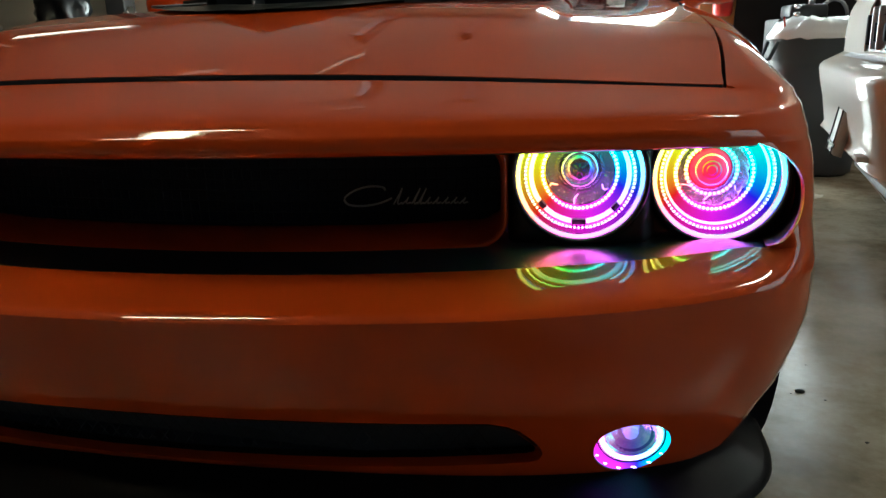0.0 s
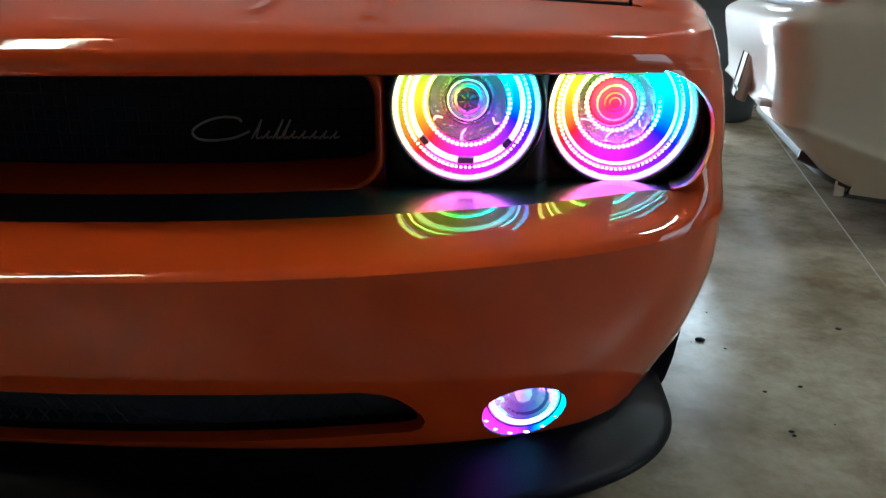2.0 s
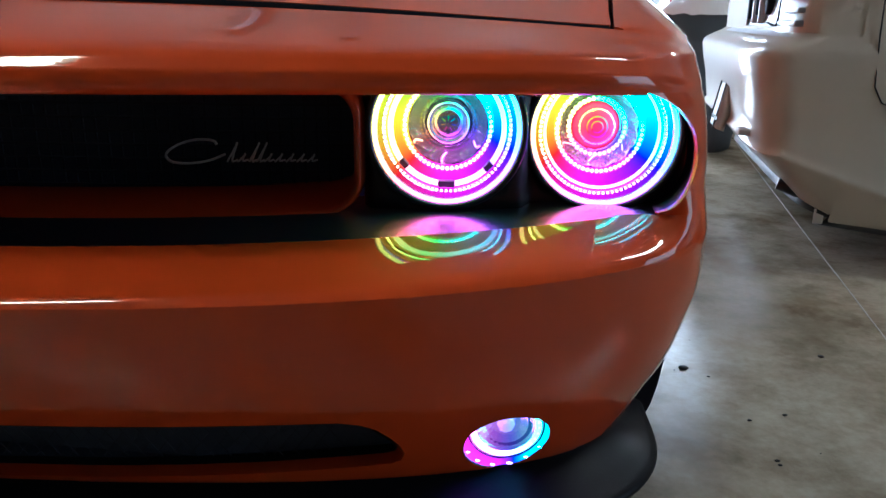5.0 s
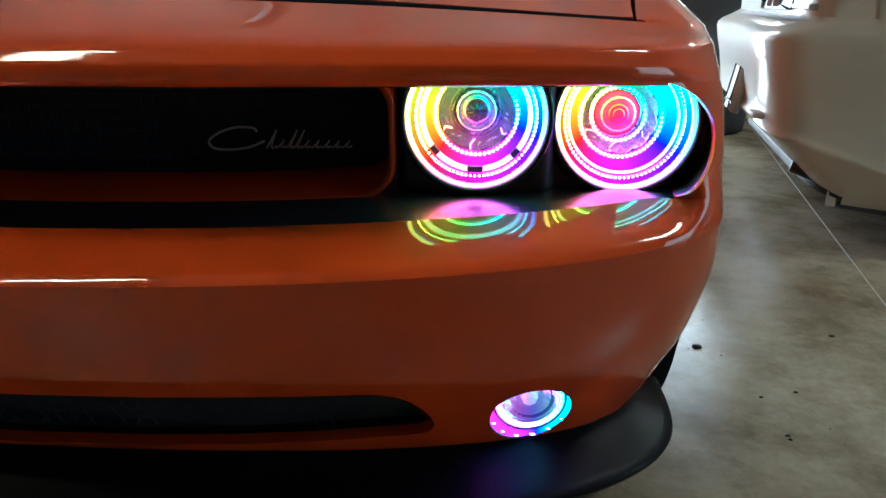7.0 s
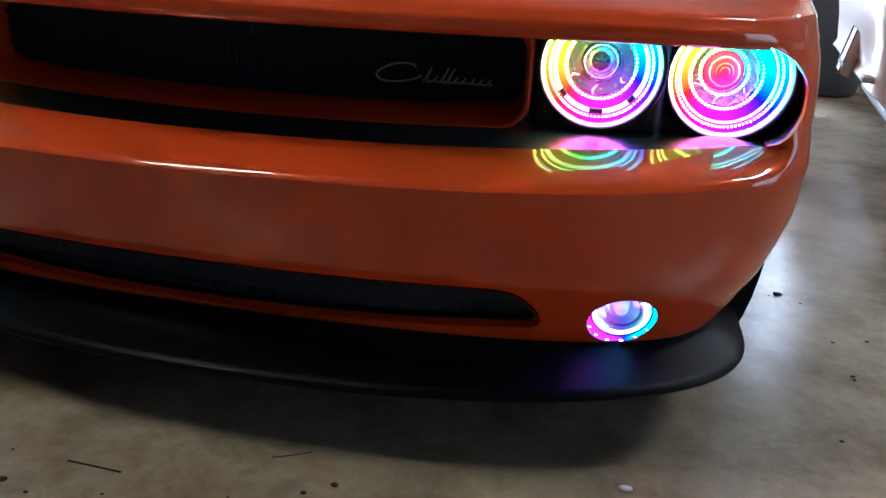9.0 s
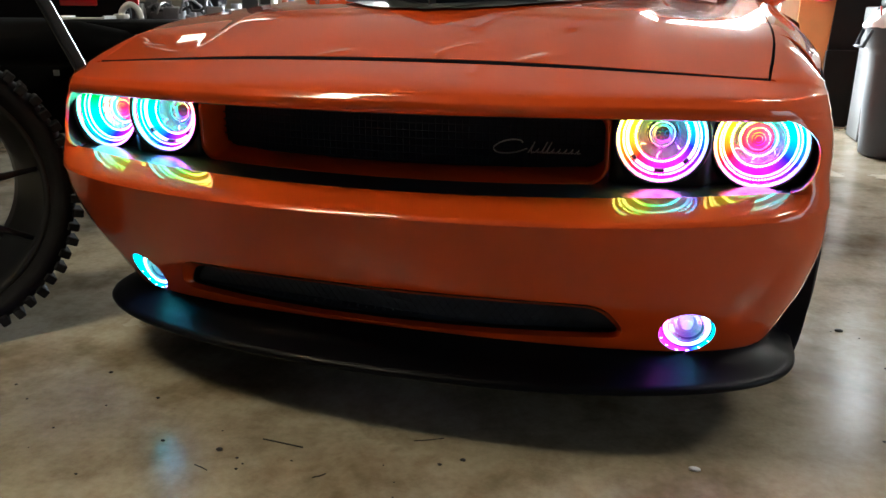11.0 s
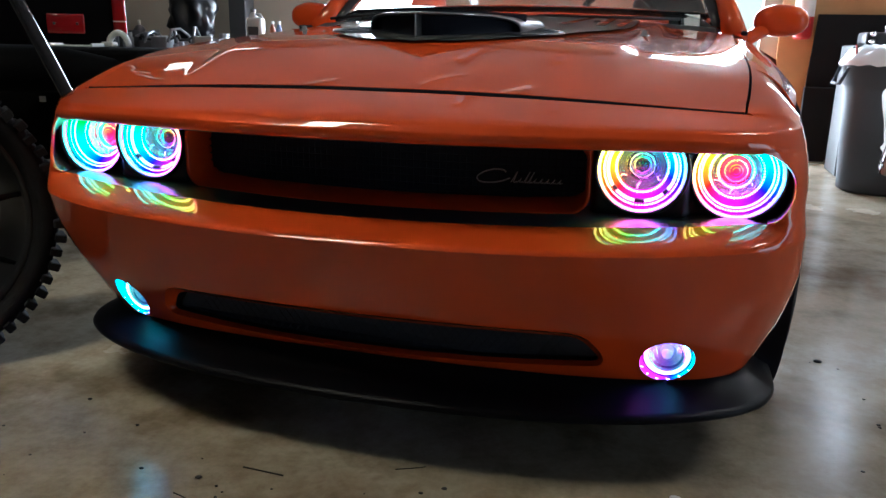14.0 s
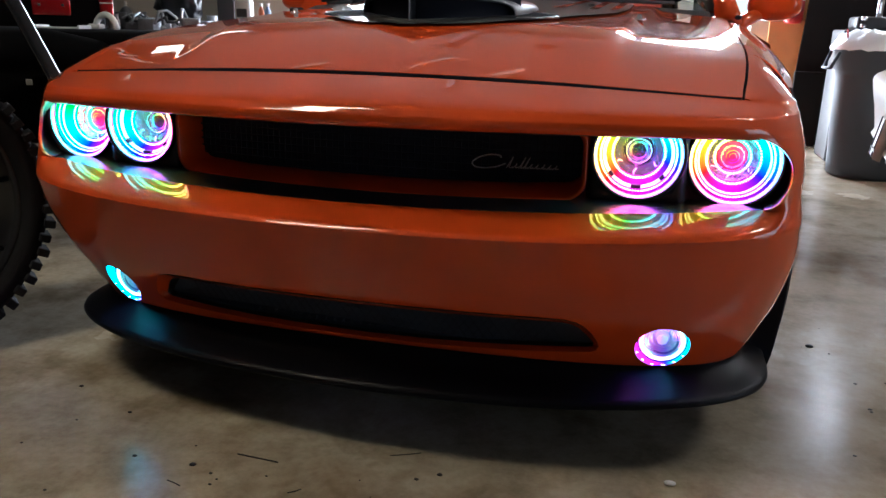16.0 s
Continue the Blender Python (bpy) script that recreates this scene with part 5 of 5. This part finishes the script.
cab.matrix_local = pose(0.75, 0, 1.0, 0, 0, -90)
part("deck", box(0.14, 4.2, -0.80, 0.80, 0.98, 1.03, 0.02), SILVERPAINT, wcar, "white deck and hood")
for u in (1.15, 3.7):
    for sgn in (1, -1):
        wheel_ob = wheel((u, sgn * 0.80, 0.32), sgn, wcar, 0.32, 0.22, 0, 0.22, "dark alloy wheel with a black tyre", 8)
        wheel_ob.matrix_local = pose(u, sgn * 0.80, 0.32, 0, 0, 90)

# ---- black off-road vehicle beside the car ----
rig = thing("off_road_vehicle", (-1.27, 0.04, 0), "black off-road vehicle with a large knobbly tyre", "vehicle")
w_ob = wheel((0, 0, 0), -1, rig, 0.41, 0.28, 62, 0.338, "black open-spoked wheel with a knobbly tyre", 10, dish=0.272, phase=radians(28), thin=(0.016, 0.012, 0.007))
w_ob.matrix_local = pose(-0.106, 0.09, 0.425, 0, 0, 139.5)
part("fender_flare", tube([(-0.9, 0.60, 0.76), (-0.5, 0.66, 0.78), (-0.1, 0.80, 0.78), (0.08, 0.98, 0.74), (0.12, 1.1, 0.66)], [0.07, 0.075, 0.075, 0.06, 0.04], 14), TRUCK, rig, "black fender flare")
part("body", box(-3.4, 0.10, 0.90, 1.6, 0.79, 0.85, 0.02), TRUCK, rig, "black body deck")
part("side_panel", box(-3.4, 0.10, 0.90, 0.95, 0.45, 0.788, 0.01), TRUCK, rig, "black body side")
part("cab", box(-3.4, -1.75, 1.0, 1.9, 0.82, 1.8, 0.08), TRUCK, rig, "black cab")
part("bar", tube([(0.287, 0.44, 0.52), (0.177, 0.48, 0.73), (0.047, 0.48, 0.97), (-0.213, 0.48, 1.45)], 0.020, 12), TUBEBLACK, rig, "glossy black tubular bar")
part("tag", box(-0.310, -0.286, 0.893, 0.899, 0.661, 0.681, 0.001), WHITEP, rig, "small white tag", smooth=False)
part("axle", tube([(-0.05, 0.2, 0.42), (-0.9, 0.9, 0.45)], 0.05, 10), TRUCK, rig)

# ---- black truck tail behind it ----
truck = thing("truck", pose(-3.683, 2.627, 0, 0, 0, 38), "black pickup truck tail with red lamps", "truck")
part("tailgate", box(-0.60, 0.88, -0.05, 0.05, 0.82, 1.55, 0.03), TRUCK, truck, "black tailgate")
part("bed", box(-0.60, 0.90, 0.05, 2.2, 0.60, 1.50, 0.05), TRUCK, truck, "black truck bed")
panel = part("red_panel", box(0.476, 0.70, -0.075, -0.048, 0.905, 1.03, 0.010), REDLENS, truck, "red reflector panel")
for x in (0.52, 0.655):
    part("screw", box(x - 0.008, x + 0.008, -0.078, -0.070, 0.96, 0.976, 0.002), BLACK, panel)
lamp_ob = part("tail_lamp", box(0.87, 0.955, -0.08, 0.06, 0.895, 1.30, 0.02), REDLENS, truck, "red tail lamp")
part("lamp_divider", box(0.872, 0.957, -0.083, 0.06, 0.985, 0.992), WHITEP, lamp_ob, smooth=False)
part("bumper", box(-0.60, 0.92, -0.16, -0.02, 0.55, 0.72, 0.04), BLACK, truck, "black bumper")
for u, sgn in ((0.76, 1), (-0.46, -1)):
    wheel_ob = wheel((0, 0, 0), sgn, truck, 0.40, 0.28, 0, 0.23, "black truck wheel", 6)
    wheel_ob.matrix_local = pose(u, 1.1, 0.40)

# things lying on the off-road vehicle's body
tray = thing("tray", pose(-1.76, 1.36, 0.851, 0, 0, 12), "flat white plastic tray on a black vehicle body", "tray")
part("base", box(-0.09, 0.09, -0.05, 0.05, 0.0, 0.006, 0.002), WHITEP, tray, smooth=False)
for sx in (1, -1):
    part("rim", box(sx * 0.088 - 0.004, sx * 0.088 + 0.004, -0.05, 0.05, 0.0, 0.014, 0.002), WHITEP, tray, smooth=False)
arch = thing("bracket", (-1.665, 1.5, 0.851), "white curved plastic bracket on a black vehicle body", "bracket")
part("bow", tube([(0.05 * math.cos(a), 0.0, 0.06 * math.sin(a) - 0.002) for a in [math.pi * k / 14 for k in range(15)]], 0.013, 8), WHITEP, arch)
part("foot", box(-0.075, -0.02, -0.02, 0.02, 0, 0.02, 0.005), WHITEP, arch)

# ---- work table with clutter ----
def work_table(x0, x1, y0, y1, top, label):
    t_ = thing("work_table", ((x0 + x1) / 2, (y0 + y1) / 2, 0), label, "table")
    w2, d2 = (x1 - x0) / 2, (y1 - y0) / 2
    part("tabletop", box(-w2, w2, -d2, d2, top - 0.04, top, 0.006), GREYMETAL, t_, "grey metal top", smooth=False)
    for sx in (1, -1):
        for sy in (1, -1):
            part("leg", box(sx * (w2 - 0.05) - 0.025, sx * (w2 - 0.05) + 0.025, sy * (d2 - 0.05) - 0.025, sy * (d2 - 0.05) + 0.025, 0, top - 0.04, 0.004), STEEL, t_, smooth=False)
    part("shelf", box(-w2 + 0.03, w2 - 0.03, -d2 + 0.03, d2 - 0.03, 0.25, 0.28), STEEL, t_, smooth=False)
    return t_


work_table(-4.15, -3.15, 4.5, 5.2, 0.80, "grey metal work table heaped with engine parts")
work_table(-3.05, -1.9, 4.6, 5.2, 0.88, "grey metal work table with jugs and bottles")
rng = random.Random(4)
for k in range(34):
    x, y = -4.05 + 0.85 * rng.random(), 4.56 + 0.5 * rng.random()
    r = 0.02 + 0.055 * rng.random()
    h = 0.04 + 0.12 * rng.random()
    g = lathe([(0.0001, 0.0), (r, 0.0), (r * 1.02, 0.01), (r, h * 0.6), (r * 0.7, h * 0.75), (r * 0.75, h), (0.0001, h)], "z", 14) if k % 2 else box(-r, r * 1.2, -r, r, 0, h * 0.7, 0.012)
    ob = part("engine_part", g, (GREYMETAL, CASTING, SILVERTRIM, CASTING, STEEL)[k % 5], None)
    ob.matrix_basis = pose(x, y, 0.80, 0, 0, rng.random() * 180)
    tagged(ob, "small grey metal engine part on a work table", "engine part", "engine parts on the table")
bm = tube([(-3.95 + 0.05 * k, 4.62 + 0.04 * math.sin(k * 1.7), 0.865 + 0.05 * math.sin(k * 0.9) ** 2) for k in range(15)], 0.013, 8)
tagged(part("hose", bm, STEEL), "dark coiled hose lying over engine parts", "hose")


for k, (x, y, lean) in enumerate(((-3.86, 4.66, 20), (-3.72, 4.60, 75), (-3.60, 4.72, 130), (-3.47, 4.62, 40), (-3.35, 4.70, 100))):
    run = [(-0.11, 0, 0.05), (-0.07, 0, 0.10 + 0.02 * k), (0.0, 0.02, 0.13 + 0.012 * k), (0.07, 0.02, 0.11), (0.10, 0.0, 0.02)]
    pipe = thing("pipe", pose(x, y, 0.80, 0, 0, lean), "bent bare metal pipe among engine parts", "pipe", "pipes on the table")
    part("bend", tube(run, 0.012 + 0.002 * (k % 3), 10), (CASTING, SILVERTRIM, GREYMETAL)[k % 3], pipe)
    part("flange", lathe([(0.0001, 0.0), (0.030, 0.0), (0.030, 0.012), (0.016, 0.014), (0.016, 0.05)], "z", 16, (0.10, 0.0, 0.0)), CASTING, pipe)


ORANGEBOTTLE = material("orange_bottle", (0.55, 0.16, 0.07), 0.4, vary=0.1, scale=10)
BLUEBOTTLE = material("blue_bottle", (0.22, 0.34, 0.55), 0.4, vary=0.1, scale=10)


def jug(x, y, z, s, mat, name="jug", label="white plastic jug with a handle on a work table"):
    j = thing(name, (x, y, z), label, name)
    part("body", box(-0.075 * s, 0.075 * s, -0.05 * s, 0.05 * s, 0, 0.20 * s, 0.025 * s), mat, j)
    part("neck", lathe([(0.045 * s, 0.19 * s), (0.022 * s, 0.235 * s), (0.022 * s, 0.25 * s)], "z", 20, (-0.02 * s, 0, 0)), mat, j)
    part("cap", lathe([(0.025 * s, 0.245 * s), (0.025 * s, 0.27 * s), (0.0001, 0.272 * s)], "z", 20, (-0.02 * s, 0, 0)), GREYMETAL, j)
    part("handle", tube([(0.0, 0, 0.225 * s), (0.05 * s, 0, 0.225 * s), (0.07 * s, 0, 0.19 * s)], 0.010 * s, 8), mat, j)
    part("label", box(-0.05 * s, 0.05 * s, -0.053 * s, -0.0505 * s, 0.05 * s, 0.12 * s), STEEL, j, smooth=False)


jug(-2.80, 4.72, 0.88, 0.95, WHITEP)
for k, (x, m) in enumerate(((-2.655, ORANGEBOTTLE), (-2.595, BLUEBOTTLE))):
    b_ob = thing("bottle", (x, 4.74, 0.88), "orange plastic bottle with a white cap on a work table" if k == 0 else "short blue plastic bottle on a work table", "bottle")
    part("body", lathe([(0.0001, 0), (0.024, 0.0), (0.025, 0.10), (0.012, 0.125), (0.012, 0.14)], "z", 20), m, b_ob)
    part("cap", lathe([(0.014, 0.135), (0.014, 0.16), (0.0001, 0.161)], "z", 16), WHITEP, b_ob)
bag = bmesh.new()
bmesh.ops.create_icosphere(bag, subdivisions=4, radius=0.28)
for v in bag.verts:
    n = noise.noise(v.co * 7) * 0.14 + (abs(noise.noise(v.co * 13)) - 0.2) * 0.22 + noise.noise(v.co * 31) * 0.05
    v.co = Vector((v.co.x * (0.75 + n), v.co.y * (0.6 + n), v.co.z * (1.1 + n) + 0.29))
    v.co.z = max(0.0, v.co.z)
tagged(part("bag", bag, SHEEN, at=(-3.58, 5.0, 0.80)), "slumped black bag on a work table", "bag")
can = thing("spray_can", (-4.05, 4.85, 0.80), "pale metal can with a nozzle on a work table", "can")
part("body", lathe([(0.0001, 0), (0.05, 0.0), (0.052, 0.16), (0.03, 0.19), (0.012, 0.20)], "z", 20), GREYMETAL, can)
part("nozzle", lathe([(0.012, 0.19), (0.014, 0.24), (0.0001, 0.245)], "z", 14), WHITEP, can)
col = box(-3.52, -3.34, 5.5, 5.68, 0, 3.6, 0.01)
structure("column", col, STEEL, "dark steel column in front of the wall")

# machine standing behind the trash can
mach = thing("machine", (2.05, 4.95, 0), "black metal machine with a chrome post", "machine")
part("body", box(-0.22, 0.35, -0.2, 0.2, 0.0, 0.93, 0.015), BLACK, mach, "black cabinet", smooth=False)
part("head", box(-0.14, 0.10, -0.16, 0.12, 0.93, 1.02, 0.02), BLACK, mach, "black head")
part("post", lathe([(0.022, 0.98), (0.022, 1.15), (0.028, 1.155), (0.028, 1.17), (0.0001, 1.17)], "z", 20, (0.02, -0.05, 0)), CHROME, mach, "chrome post")
for k in range(2):
    part("knob", lathe([(0.0001, -0.20), (0.015, -0.20), (0.018, -0.16)], "y", 16, (-0.10, 0, 0.955 + 0.05 * k)), CHROME, mach, "chrome knob")
part("hoop", tube([(0.16 + 0.09 * math.cos(a), -0.05, 0.93 + 0.12 * math.sin(a)) for a in [math.pi * k / 12 for k in range(13)]], 0.012, 8), SILVERTRIM, mach, "steel hoop")

# ---- floor joint, scraps and marks ----
joint = box(-0.0015, 0.0015, -2.6, 2.6, 0.0, 0.0022)
bmesh.ops.transform(joint, matrix=pose(1.81, 1.89, 0, 0, 0, -11.3), verts=joint.verts)
structure("floor_joint", joint, material("joint_filler", (0.42, 0.39, 0.34), 0.8, vary=0.2, scale=30), "thin pale filled joint line across the floor")
SCRAP = material("dark_scrap", (0.02, 0.018, 0.015), 0.8, vary=0.3, scale=40)


def stick(p, q, r=0.0016):
    m_ = ((p[0] + q[0]) / 2 + 0.003, (p[1] + q[1]) / 2, r)
    tagged(part("stick", tube([(*p, r), m_, (*q, r)], r, 6), SCRAP), "thin dark twig lying on the concrete floor", "twig", "scraps on the floor")


def speck(x, y, r):
    bm = bmesh.new()
    bmesh.ops.create_icosphere(bm, subdivisions=2, radius=r)
    for v in bm.verts:
        v.co = Vector((v.co.x * (1.3 + 0.5 * noise.noise(v.co * 90 + Vector((x, y, 0)) * 50)), v.co.y, max(-0.3 * r, v.co.z * 0.5)))
    tagged(part("scrap", bm, SCRAP, at=(x, y, 0.3 * r)), "small dark scrap lying on the concrete floor", "scrap", "scraps on the floor")


stick((-0.215, -0.071), (-0.118, -0.076))
stick((-0.30, -0.20), (-0.265, -0.21), 0.0012)
stick((-0.05, -0.17), (-0.03, -0.15), 0.0012)
stick((0.93, 0.05), (1.0, -0.08), 0.0014)
stick((0.10, 0.02), (0.16, 0.05), 0.001)
for x, y, r in ((1.095, 0.96, 0.009), (1.45, 1.05, 0.006), (0.222, -0.02, 0.005), (-0.284, -0.135, 0.006), (0.18, -0.05, 0.004), (-0.55, 0.02, 0.004), (-0.75, 0.10, 0.005), (-0.42, -0.14, 0.004), (1.25, 0.75, 0.004), (1.30, 0.35, 0.005), (0.85, -0.02, 0.004), (1.55, 0.62, 0.004)):
    speck(x, y, r)
rng = random.Random(11)
for k in range(22):
    speck(-1.0 + 1.7 * rng.random(), -0.32 + 0.30 * rng.random(), 0.0012 + 0.0022 * rng.random())
for k in range(12):
    speck(1.0 + 0.8 * rng.random(), 0.25 + 1.2 * rng.random(), 0.0015 + 0.0025 * rng.random())
bm = bmesh.new()
bmesh.ops.create_icosphere(bm, subdivisions=2, radius=0.009, matrix=Matrix.Diagonal((1.4, 0.8, 0.5, 1)))
tagged(part("pebble", bm, WHITEP, at=(0.683, 0.085, 0.004)), "small pale pebble on the concrete floor", "pebble")
